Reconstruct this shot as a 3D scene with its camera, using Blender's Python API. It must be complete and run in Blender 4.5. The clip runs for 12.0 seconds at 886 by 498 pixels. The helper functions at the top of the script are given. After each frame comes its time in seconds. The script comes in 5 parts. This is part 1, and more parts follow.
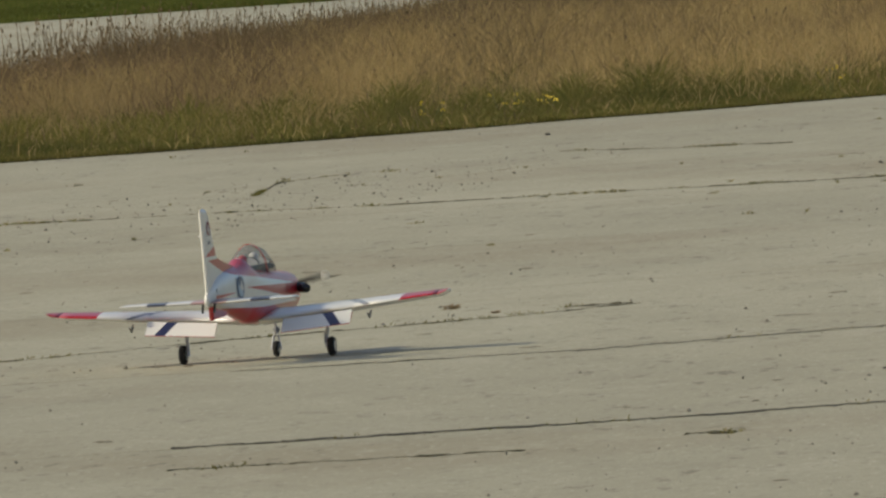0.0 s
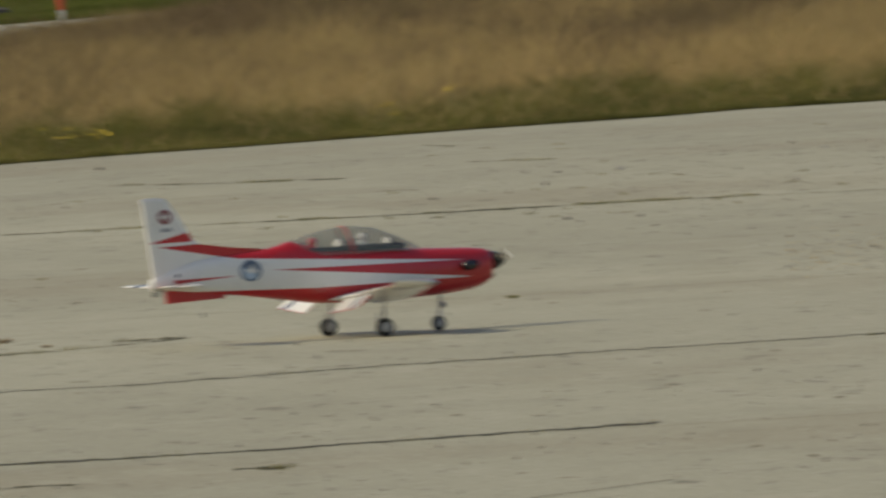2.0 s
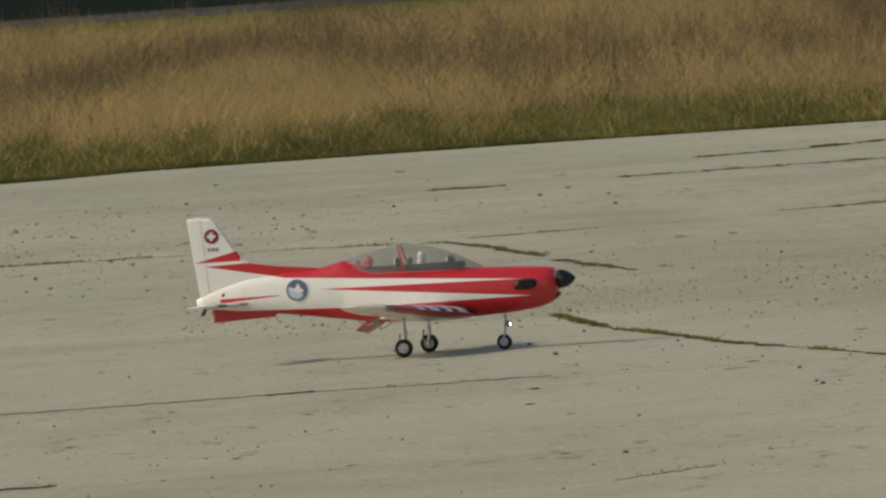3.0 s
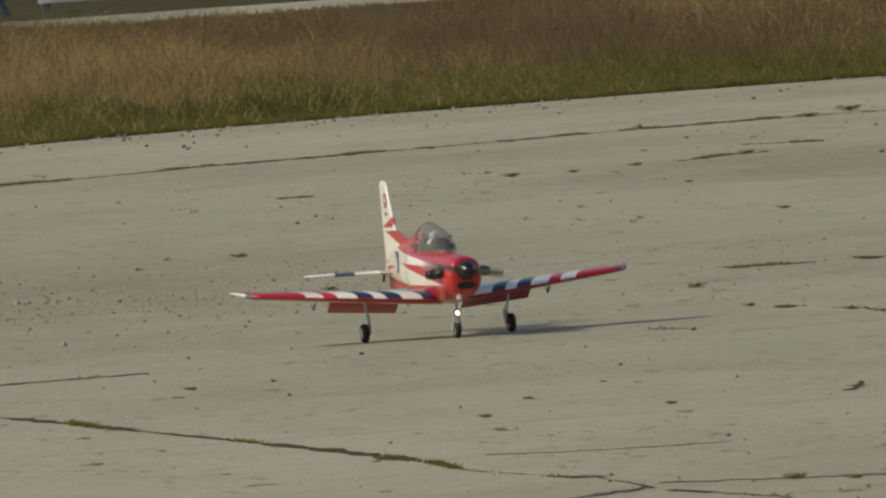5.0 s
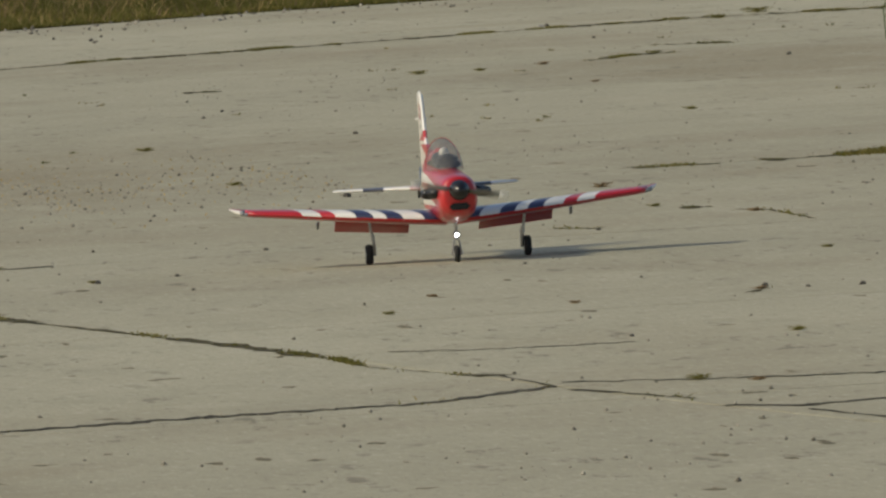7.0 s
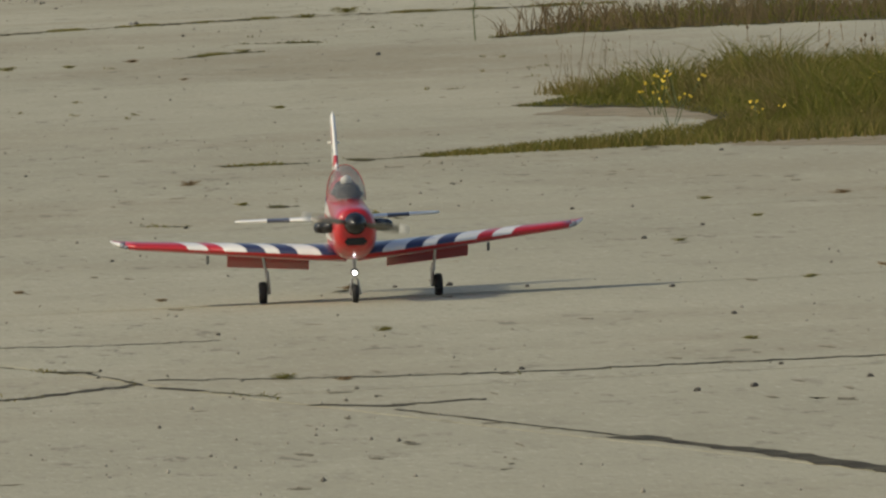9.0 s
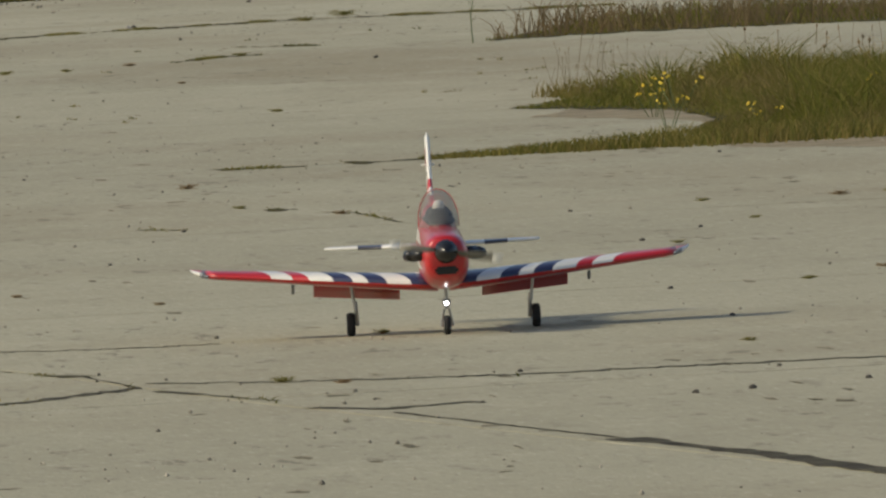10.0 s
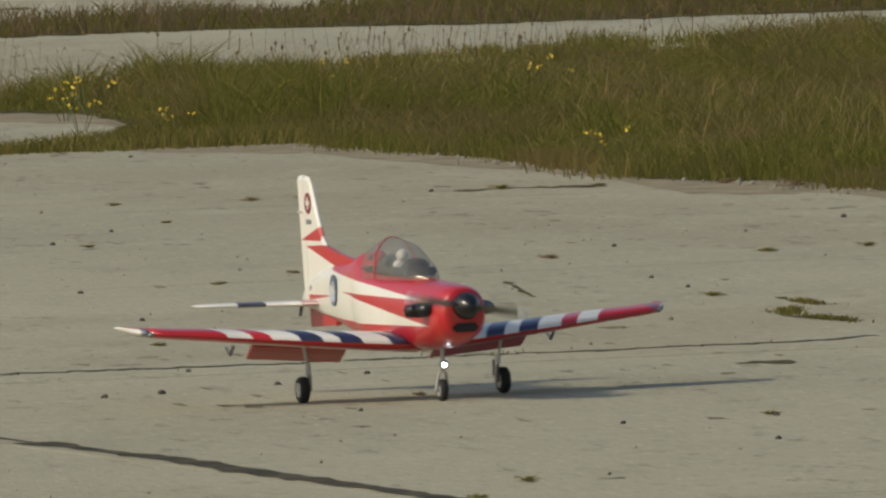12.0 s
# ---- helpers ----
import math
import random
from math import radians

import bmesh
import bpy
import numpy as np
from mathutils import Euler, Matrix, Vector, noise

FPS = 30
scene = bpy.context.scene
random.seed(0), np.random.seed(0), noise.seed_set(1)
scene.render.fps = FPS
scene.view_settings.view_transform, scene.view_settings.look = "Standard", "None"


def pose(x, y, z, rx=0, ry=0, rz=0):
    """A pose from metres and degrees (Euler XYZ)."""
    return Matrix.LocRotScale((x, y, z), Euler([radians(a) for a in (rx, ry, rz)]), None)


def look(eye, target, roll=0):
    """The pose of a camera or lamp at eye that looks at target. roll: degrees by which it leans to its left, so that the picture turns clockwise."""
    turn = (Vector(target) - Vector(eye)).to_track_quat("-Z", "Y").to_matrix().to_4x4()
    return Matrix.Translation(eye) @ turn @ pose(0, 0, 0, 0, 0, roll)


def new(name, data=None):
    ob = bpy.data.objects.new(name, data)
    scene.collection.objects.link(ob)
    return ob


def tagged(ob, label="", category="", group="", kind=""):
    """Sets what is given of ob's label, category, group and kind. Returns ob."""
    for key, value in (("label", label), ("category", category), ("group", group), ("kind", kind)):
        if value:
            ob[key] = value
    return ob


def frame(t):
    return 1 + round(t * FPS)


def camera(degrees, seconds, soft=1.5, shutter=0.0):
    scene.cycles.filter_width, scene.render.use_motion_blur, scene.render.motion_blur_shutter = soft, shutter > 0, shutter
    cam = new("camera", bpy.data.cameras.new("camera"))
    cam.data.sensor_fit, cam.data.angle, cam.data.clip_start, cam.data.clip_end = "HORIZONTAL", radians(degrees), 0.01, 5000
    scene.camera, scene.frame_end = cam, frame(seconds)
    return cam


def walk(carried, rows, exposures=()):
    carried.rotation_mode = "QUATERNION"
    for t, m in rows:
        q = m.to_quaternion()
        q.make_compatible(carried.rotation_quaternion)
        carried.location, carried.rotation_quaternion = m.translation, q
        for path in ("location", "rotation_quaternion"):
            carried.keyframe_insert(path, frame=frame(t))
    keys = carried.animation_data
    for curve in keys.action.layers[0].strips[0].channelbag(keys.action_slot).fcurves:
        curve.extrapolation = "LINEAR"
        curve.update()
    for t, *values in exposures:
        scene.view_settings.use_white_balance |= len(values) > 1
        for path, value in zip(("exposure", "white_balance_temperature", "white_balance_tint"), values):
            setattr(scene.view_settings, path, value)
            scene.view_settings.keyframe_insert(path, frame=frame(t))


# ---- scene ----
# ---- camera and its path: a tripod at standing height, long lens, panned by hand ----
cam = camera(2.495, 12.0, soft=2.4, shutter=0.12)
EYE = Vector((0, 0, 1.75))


def aim(yaw, pitch, roll):
    y, p = radians(yaw), radians(pitch)
    way = Vector((math.sin(y) * math.cos(p), math.cos(y) * math.cos(p), math.sin(p)))
    return look(EYE, EYE + way * 60, roll)


# seconds, degrees to the right of north, degrees up, lean
PAN = [(0, -2.234, -1.206, -3.86),
        (0.5, -2.004, -1.387, -3.87),
        (0.8, -1.649, -1.072, -3.73),
        (1, -1.545, -0.965, -3.74),
        (1.2, -1.558, -0.969, -3.73),
        (1.5, -1.598, -1.020, -3.66),
        (1.9, -1.457, -1.157, -3.29),
        (2, -0.967, -1.187, -3.47),
        (2.2, 0.435, -1.251, -3.80),
        (2.5, 1.036, -1.206, -4.22),
        (2.7, 0.561, -1.112, -4.06),
        (4.3, 3.131, -1.257, -4.17),
        (4.5, 3.278, -1.193, -4.30),
        (4.6, 3.380, -1.159, -3.99),
        (5, 3.788, -1.216, -4.08),
        (5.5, 3.966, -1.392, -4.28),
        (6, 3.890, -1.486, -4.27),
        (6.5, 4.044, -1.480, -3.94),
        (7, 4.036, -1.522, -3.36),
        (7.5, 4.431, -1.582, -3.21),
        (7.7, 4.614, -1.579, -3.15),
        (9.3, 5.270, -1.589, -2.77),
        (9.5, 5.308, -1.575, -2.86),
        (10, 5.203, -1.579, -2.91),
        (10.5, 5.351, -1.759, -2.73),
        (11, 5.670, -1.911, -2.40),
        (11.2, 5.822, -1.830, -2.41),
        (11.3, 5.925, -1.805, -2.34),
        (11.5, 6.412, -1.734, -2.20),
        (12, 6.863, -1.638, -2.22)]
LIGHT = [(0, 0.31), (0.5, 0.21), (1.0, 0.39), (1.5, 0.37), (2.0, 0.27), (2.5, 0.31), (2.7, 0.30), (4.3, 0.0), (4.6, 0.02), (5.0, 0.12), (5.5, 0.20), (7.5, 0.20), (9.5, 0.26), (10.5, 0.23), (11.5, 0.16), (12, 0.20)]
walk(cam, [(t, aim(y, p, r)) for t, y, p, r in PAN], LIGHT)

# seconds, east, north, heading of the aircraft
TAXI = [
    (0, -3.268, 67.44, 9.0),
    (0.5, -2.950, 68.37, 7.7),
    (1, -2.657, 69.61, 22.0),
    (1.2, -2.516, 69.63, 29.3),
    (1.5, -2.260, 70.01, 41.4),
    (2, -1.507, 70.61, 66.0),
    (2.7, 0.067, 70.84, 93.0),
    (4.3, 3.599, 69.30, 135.8),
    (4.5, 3.922, 69.13, 146.0),
    (4.6, 4.100, 69.03, 152.6),
    (5, 4.486, 68.29, 171.9),
    (5.5, 4.645, 67.31, 182.7),
    (6, 4.635, 66.25, 186.5),
    (6.5, 4.554, 65.13, 185.3),
    (7, 4.554, 64.3, 179.1),
    (7.5, 4.627, 62.71, 175.6),
    (9.5, 5.061, 56.65, 183.9),
    (10.5, 4.953, 53.35, 180.6),
    (11.2, 5.142, 50.88, 172.2),
    (11.5, 5.316, 50.00, 171.0),
    (12, 5.719, 48.42, 169.3)]

# ---- world and sun ----
SUN_TO = Vector((-1.0, -0.14, 0.72)).normalized()
world = bpy.data.worlds.new("sky")
scene.world = world
world.use_nodes = True
sky = world.node_tree.nodes.new("ShaderNodeTexSky")
sky.sky_type = "NISHITA"
sky.sun_disc = False
sky.sun_elevation = math.asin(SUN_TO.z)
sky.sun_rotation = math.atan2(SUN_TO.x, SUN_TO.y)
sky.dust_density = 2.5
world.node_tree.links.new(sky.outputs[0], world.node_tree.nodes["Background"].inputs[0])
world.node_tree.nodes["Background"].inputs[1].default_value = 0.092
sun = new("sun", bpy.data.lights.new("sun", "SUN"))
sun.data.energy = 1.85
sun.data.angle = radians(5.0)
sun.data.color = (1.0, 0.90, 0.64)
sun.matrix_world = look(SUN_TO * 50, (0, 0, 0))


# ---- materials ----
class Graph:
    """A small helper to write node sums."""

    def __init__(self, name, rough=0.6, metal=0.0):
        self.mat = bpy.data.materials.new(name)
        self.mat.use_nodes = True
        self.tree = self.mat.node_tree
        self.bsdf = self.tree.nodes["Principled BSDF"]
        self.bsdf.inputs["Roughness"].default_value = rough
        self.bsdf.inputs["Metallic"].default_value = metal
        self.coords = self.tree.nodes.new("ShaderNodeTexCoord").outputs["Object"]
        self.where = None

    def node(self, kind, values=(), operation=""):
        n = self.tree.nodes.new("ShaderNode" + kind)
        if operation:
            n.operation = operation
        for i, v in enumerate(values):
            self.put(v, n.inputs[i])
        return n.outputs[0]

    def put(self, v, socket):
        if isinstance(v, bpy.types.NodeSocket):
            self.tree.links.new(v, socket)
        elif v is not None:
            socket.default_value = v

    def math(self, op, a, b=0.0, c=0.0):
        return self.node("Math", (a, b, c), operation=op)

    def axis(self, i):
        if self.where is None:
            n = self.tree.nodes.new("ShaderNodeSeparateXYZ")
            self.tree.links.new(self.coords, n.inputs[0])
            self.where = n
        return self.where.outputs[i]

    def noise(self, scale, detail=4.0, stretch=None, rough=0.55):
        vec = self.coords
        if stretch:
            vec = self.node("Mapping", (self.coords, None, None, stretch))
        n = self.tree.nodes.new("ShaderNodeTexNoise")
        self.put(vec, n.inputs["Vector"])
        n.inputs["Scale"].default_value, n.inputs["Detail"].default_value, n.inputs["Roughness"].default_value = scale, detail, rough
        return n.outputs["Fac"]

    def step(self, v, lo, hi):
        n = self.tree.nodes.new("ShaderNodeMapRange")
        self.put(v, n.inputs[0])
        n.inputs[1].default_value, n.inputs[2].default_value = lo, hi
        return n.outputs[0]

    def mix(self, fac, a, b):
        n = self.tree.nodes.new("ShaderNodeMix")
        n.data_type = "RGBA"
        rgba = lambda v: (*v, 1.0) if isinstance(v, tuple) else v
        self.put(fac, n.inputs[0]), self.put(rgba(a), n.inputs[6]), self.put(rgba(b), n.inputs[7])
        return n.outputs[2]

    def colour(self, v):
        self.put((*v, 1.0) if isinstance(v, tuple) else v, self.bsdf.inputs["Base Color"])
        return self

    def bump(self, height, strength, distance):
        n = self.tree.nodes.new("ShaderNodeBump")
        n.inputs["Strength"].default_value, n.inputs["Distance"].default_value = strength, distance
        self.put(height, n.inputs["Height"])
        self.put(n.outputs[0], self.bsdf.inputs["Normal"])
        return self

    def half(self, p, q):
        """Positive on the left of the line from p to q, in hundredths of a span's unit: (along, up)."""
        (a, b), (c, d) = p, q
        n = math.hypot(c - a, d - b)
        ny, nz = -(d - b) / n, (c - a) / n
        v = self.math("MULTIPLY_ADD", self.axis(1), ny, -(ny * a + nz * b) * U)
        return self.math("MULTIPLY_ADD", self.axis(2), nz, v)

    def inside(self, points):
        """Signed distance to a convex outline, counter-clockwise in (along, up)."""
        d = None
        for p, q in zip(points, points[1:] + points[:1]):
            h = self.half(p, q)
            d = h if d is None else self.math("MINIMUM", d, h)
        return d

    def mask(self, d):
        n = self.math("MULTIPLY_ADD", d, 900.0, 0.5)
        self.tree.nodes[-1].use_clamp = True
        return n


U = 0.00197  # the aircraft's drawing unit in metres
RED, WHITE, NAVY = (0.50, 0.012, 0.016), (0.78, 0.76, 0.70), (0.022, 0.026, 0.075)


def plain(name, colour, rough=0.5, metal=0.0, vary=0.12, scale=40.0, bump=0.0):
    g = Graph(name, rough, metal)
    n = g.noise(scale)
    g.colour(g.mix(n, tuple(c * (1 - vary) for c in colour), tuple(min(1.0, c * (1 + vary)) for c in colour)))
    if bump:
        g.bump(g.noise(scale * 3), bump, 0.01)
    return g.mat


def glow(name, colour, strength):
    g = Graph(name, 0.3)
    g.colour(colour)
    g.put((*colour, 1.0), g.bsdf.inputs["Emission Color"])
    g.bsdf.inputs["Emission Strength"].default_value = strength
    return g.mat


def gloss_paint(name):
    g = Graph(name, 0.34)
    g.bsdf.inputs["Coat Weight"].default_value = 0.55
    g.bsdf.inputs["Coat Roughness"].default_value = 0.07
    return g


def fuselage_paint():
    g = gloss_paint("fuselage_paint")
    far = 600
    top_rear = g.inside([(-383, 183), (-225, 152), (-225, far), (-383, far)])
    top_front = g.inside([(-226, 152), (219, 122), (219, far), (-226, far)])
    nose = g.inside([(213, -50), (far, -50), (far, far), (213, far)])
    wedge = g.inside([(-162, 128), (228, 92), (228, 123)])
    low = g.inside([(-400, 0), (-77, 0), (-77, 91), (-400, 101)])
    low_front = g.inside([(-78, 0), (230, 0), (230, 93), (-78, 91)])
    tail = g.inside([(-345, 114), (-234, 121), (-240, 122), (-345, 121)])
    d = top_rear
    for other in (top_front, nose, wedge, low, low_front, tail):
        d = g.math("MAXIMUM", d, other)
    col = g.mix(g.mask(d), WHITE, RED)
    dirt = g.step(g.noise(30.0), 0.55, 0.8)
    g.colour(g.mix(g.math("MULTIPLY", dirt, 0.18), col, (0.25, 0.2, 0.16)))
    return g.mat


def fin_paint():
    g = gloss_paint("fin_paint")
    tri = g.inside([(-388, 187), (-305, 187), (-305, 206)])
    tri2 = g.inside([(-388, 184), (-225, 152), (-150, 148), (-150, 186), (-300, 182)])
    col = g.mix(g.mask(g.math("MAXIMUM", tri, tri2)), WHITE, RED)
    g.colour(col)
    return g.mat


def wing_paint():
    """White upper side, red outer panels, slanting red, white and navy blocks along the leading edge."""
    g = gloss_paint("wing_top_paint")
    W = U * 0.995
    x = g.math("ABSOLUTE", g.axis(0))
    lead = g.math("MULTIPLY_ADD", x, -0.295, 118 * U)          # the leading edge, along
    back = g.math("SUBTRACT", lead, g.axis(1))               # distance behind it
    q = g.math("MULTIPLY_ADD", back, -0.6, x)
    col = WHITE
    for lo, hi, c in ((0, 44, NAVY), (78, 104, NAVY), (125, 152, NAVY), (185, 208, RED), (238, 600, RED)):
        a = g.math("SUBTRACT", q, lo * W)
        b = g.math("SUBTRACT", hi * W, q)
        col = g.mix(g.mask(g.math("MINIMUM", a, b)), col, c)
    rear = g.mask(g.math("SUBTRACT", back, 46 * U))
    stripe = g.math("MULTIPLY_ADD", g.axis(1), 0.5, x)
    stripe = g.math("MINIMUM", g.math("SUBTRACT", stripe, 170 * W), g.math("SUBTRACT", 182 * W, stripe))
    plainrear = g.mix(g.mask(stripe), g.mix(g.mask(g.math("SUBTRACT", x, 262 * W)), WHITE, RED), (0.22, 0.22, 0.24))
    g.colour(g.mix(rear, col, plainrear))
    return g.mat


def flap_paint():
    g = gloss_paint("flap_top_paint")
    x = g.math("ABSOLUTE", g.axis(0))
    q = g.math("MULTIPLY_ADD", g.axis(1), 0.6, x)
    band = g.math("MINIMUM", g.math("SUBTRACT", q, 98 * U), g.math("SUBTRACT", 116 * U, q))
    g.colour(g.mix(g.mask(band), WHITE, NAVY))
    return g.mat


def stab_paint():
    g = gloss_paint("stabiliser_paint")
    x = g.math("ABSOLUTE", g.axis(0))
    q = g.math("MULTIPLY_ADD", g.axis(1), 0.3, x)
    band = g.math("MINIMUM", g.math("SUBTRACT", x, 72 * U), g.math("SUBTRACT", 105 * U, x))
    root = g.math("SUBTRACT", 30 * U, x)
    g.colour(g.mix(g.mask(root), g.mix(g.mask(band), WHITE, (0.05, 0.05, 0.07)), (0.55, 0.33, 0.30)))
    return g.mat


def solid_paint(name, colour):
    g = gloss_paint(name)
    g.colour(g.mix(g.noise(25.0), tuple(c * 0.9 for c in colour), colour))
    return g.mat


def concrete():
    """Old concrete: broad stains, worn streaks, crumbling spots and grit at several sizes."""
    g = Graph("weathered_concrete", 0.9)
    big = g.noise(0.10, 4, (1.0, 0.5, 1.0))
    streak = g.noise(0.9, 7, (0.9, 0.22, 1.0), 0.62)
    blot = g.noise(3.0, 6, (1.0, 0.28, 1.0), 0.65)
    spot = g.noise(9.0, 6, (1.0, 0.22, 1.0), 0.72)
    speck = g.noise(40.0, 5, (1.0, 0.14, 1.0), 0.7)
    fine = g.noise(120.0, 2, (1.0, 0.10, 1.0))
    col = g.mix(g.step(big, 0.38, 0.62), (0.345, 0.322, 0.222), (0.425, 0.398, 0.280))
    col = g.mix(g.math("MULTIPLY", g.step(streak, 0.50, 0.72), 0.34), col, (0.25, 0.228, 0.148))
    brown = g.noise(0.33, 6, (0.8, 0.5, 1.0), 0.6)
    col = g.mix(g.math("MULTIPLY", g.step(brown, 0.50, 0.64), 0.45), col, (0.262, 0.214, 0.124))
    # broad dirt stains, washed out from the drift of gravel and the grassy joints: middle, half-widths, strength
    rag = g.noise(1.3, 6, (1.0, 0.35, 1.0), 0.65)
    for cx, cy, rx, ry, power in ((3.0, 77.5, 2.2, 5.5, 0.60), (4.2, 82.5, 2.4, 4.5, 0.40), (8.2, 95.0, 1.7, 4.5, 0.65), (2.0, 93.0, 0.5, 5.0, 0.45), (6.6, 104.0, 2.5, 4.0, 0.40), (8.0, 64.5, 1.2, 3.5, 0.30), (7.6, 71.0, 1.2, 2.0, 0.30)):
        u = g.math("MULTIPLY_ADD", g.axis(0), 1 / rx, -cx / rx)
        v = g.math("MULTIPLY_ADD", g.axis(1), 1 / ry, -cy / ry)
        far = g.math("ADD", g.math("MULTIPLY", u, u), g.math("MULTIPLY", v, v))
        patch = g.step(g.math("ADD", g.math("MULTIPLY", far, 0.5), rag), 1.0, 0.45)
        col = g.mix(g.math("MULTIPLY", patch, power), col, (0.235, 0.190, 0.105))
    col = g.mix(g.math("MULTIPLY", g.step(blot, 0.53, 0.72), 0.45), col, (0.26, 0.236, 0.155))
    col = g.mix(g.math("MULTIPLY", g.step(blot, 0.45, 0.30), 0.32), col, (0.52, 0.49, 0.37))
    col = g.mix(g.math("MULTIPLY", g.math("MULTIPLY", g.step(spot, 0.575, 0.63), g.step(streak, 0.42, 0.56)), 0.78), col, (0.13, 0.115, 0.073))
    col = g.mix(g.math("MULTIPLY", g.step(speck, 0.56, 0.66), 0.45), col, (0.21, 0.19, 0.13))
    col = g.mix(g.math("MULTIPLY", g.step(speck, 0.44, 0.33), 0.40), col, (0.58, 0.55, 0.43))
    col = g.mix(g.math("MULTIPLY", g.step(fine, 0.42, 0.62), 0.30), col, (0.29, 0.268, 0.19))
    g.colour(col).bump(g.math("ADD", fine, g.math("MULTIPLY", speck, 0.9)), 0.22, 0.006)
    return g.mat


def earth(name, a, b, scale=1.5):
    g = Graph(name, 0.95)
    g.bsdf.inputs["Specular IOR Level"].default_value = 0.1
    g.colour(g.mix(g.step(g.noise(scale, 6), 0.35, 0.65), a, b)).bump(g.noise(scale * 12), 0.6, 0.03)
    return g.mat


def blades(name, tones, patch, scale=0.35):
    """Grass: a tone from blade to blade, patches over the field, light through the blades."""
    g = Graph(name, 0.75)
    r = g.tree.nodes.new("ShaderNodeNewGeometry").outputs["Random Per Island"]
    col = g.mix(g.step(r, 0.0, 0.45), tones[0], tones[1])
    col = g.mix(g.step(r, 0.5, 1.0), col, tones[2])
    p = g.step(g.noise(scale, 4, (1.0, 0.3, 1.0)), 0.46, 0.64)
    col = g.mix(g.math("MULTIPLY", p, 0.75), col, patch)
    clump = g.step(g.noise(4.0, 3, (1.0, 0.3, 1.0)), 0.48, 0.66)
    col = g.mix(g.math("MULTIPLY", clump, 0.38), col, tuple(c * 0.55 for c in tones[2]))
    g.colour(col)
    g.bsdf.inputs["Specular IOR Level"].default_value = 0.15
    thin = g.tree.nodes.new("ShaderNodeBsdfTranslucent")
    g.put(col, thin.inputs[0])
    both = g.tree.nodes.new("ShaderNodeMixShader")
    both.inputs[0].default_value = 0.45
    g.tree.links.new(g.bsdf.outputs[0], both.inputs[1])
    g.tree.links.new(thin.outputs[0], both.inputs[2])
    g.tree.links.new(both.outputs[0], g.tree.nodes["Material Output"].inputs[0])
    return g.mat


def glass():
    g = Graph("canopy_glass", 0.04)
    g.colour((0.93, 0.95, 0.95))
    tree = g.tree
    clear = tree.nodes.new("ShaderNodeBsdfTransparent")
    clear.inputs[0].default_value = (0.86, 0.86, 0.85, 1)
    shine = tree.nodes.new("ShaderNodeBsdfGlossy")
    shine.inputs["Roughness"].default_value = 0.18
    shine.inputs[0].default_value = (0.72, 0.69, 0.62, 1)
    rim = tree.nodes.new("ShaderNodeLayerWeight")
    rim.inputs[0].default_value = 0.12
    share = tree.nodes.new("ShaderNodeMath")
    share.operation = "MULTIPLY_ADD"
    share.inputs[1].default_value, share.inputs[2].default_value = 0.45, 0.03
    tree.links.new(rim.outputs["Facing"], share.inputs[0])
    mixer = tree.nodes.new("ShaderNodeMixShader")
    tree.links.new(share.outputs[0], mixer.inputs[0])
    tree.links.new(clear.outputs[0], mixer.inputs[1])
    tree.links.new(shine.outputs[0], mixer.inputs[2])
    # a grey diffuse share stands in for pale sky reflected in the canopy
    haze = tree.nodes.new("ShaderNodeBsdfDiffuse")
    haze.inputs[0].default_value = (0.42, 0.42, 0.40, 1)
    greyed = tree.nodes.new("ShaderNodeMixShader")
    greyed.inputs[0].default_value = 0.18
    tree.links.new(mixer.outputs[0], greyed.inputs[1])
    tree.links.new(haze.outputs[0], greyed.inputs[2])
    tree.links.new(greyed.outputs[0], tree.nodes["Material Output"].inputs[0])
    return g.mat


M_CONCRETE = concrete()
M_SOIL = earth("dark_grass_soil", (0.045, 0.045, 0.018), (0.10, 0.085, 0.04))
M_JOINT = earth("dirt_filled_joint", (0.055, 0.05, 0.04), (0.12, 0.11, 0.08), 6.0)
M_MOSS = earth("mossy_joint", (0.062, 0.056, 0.030), (0.135, 0.118, 0.066), 9.0)
M_FUSE, M_FIN, M_WING, M_FLAP, M_STAB = fuselage_paint(), fin_paint(), wing_paint(), flap_paint(), stab_paint()
M_RED, M_WHITE = solid_paint("red_paint", RED), solid_paint("white_paint", WHITE)
M_BLACK = plain("black_gloss", (0.012, 0.012, 0.013), 0.25)
M_RUBBER = plain("tyre_rubber", (0.018, 0.018, 0.018), 0.8, bump=0.3)
M_STEEL = plain("chromed_steel", (0.40, 0.40, 0.41), 0.3, 1.0)
M_RIM = plain("rim_alloy", (0.55, 0.54, 0.52), 0.35, 0.3)
M_GREY = plain("grey_cap", (0.22, 0.23, 0.25), 0.35)
M_DARK = plain("dark_cockpit", (0.03, 0.032, 0.035), 0.7)
M_GLASS = glass()
M_BLADE = plain("propeller_blade", (0.17, 0.155, 0.115), 0.6)
M_TIP = plain("blade_tip_white", (0.7, 0.7, 0.66), 0.5)
M_LAMP = glow("landing_lamp_glow", (1.0, 0.97, 0.95), 40.0)
M_NAVG = glow("green_lamp_glow", (0.0, 1.0, 0.16), 7.0)
M_NAVR = glow("red_lamp_glow", (1.0, 0.035, 0.01), 10.0)


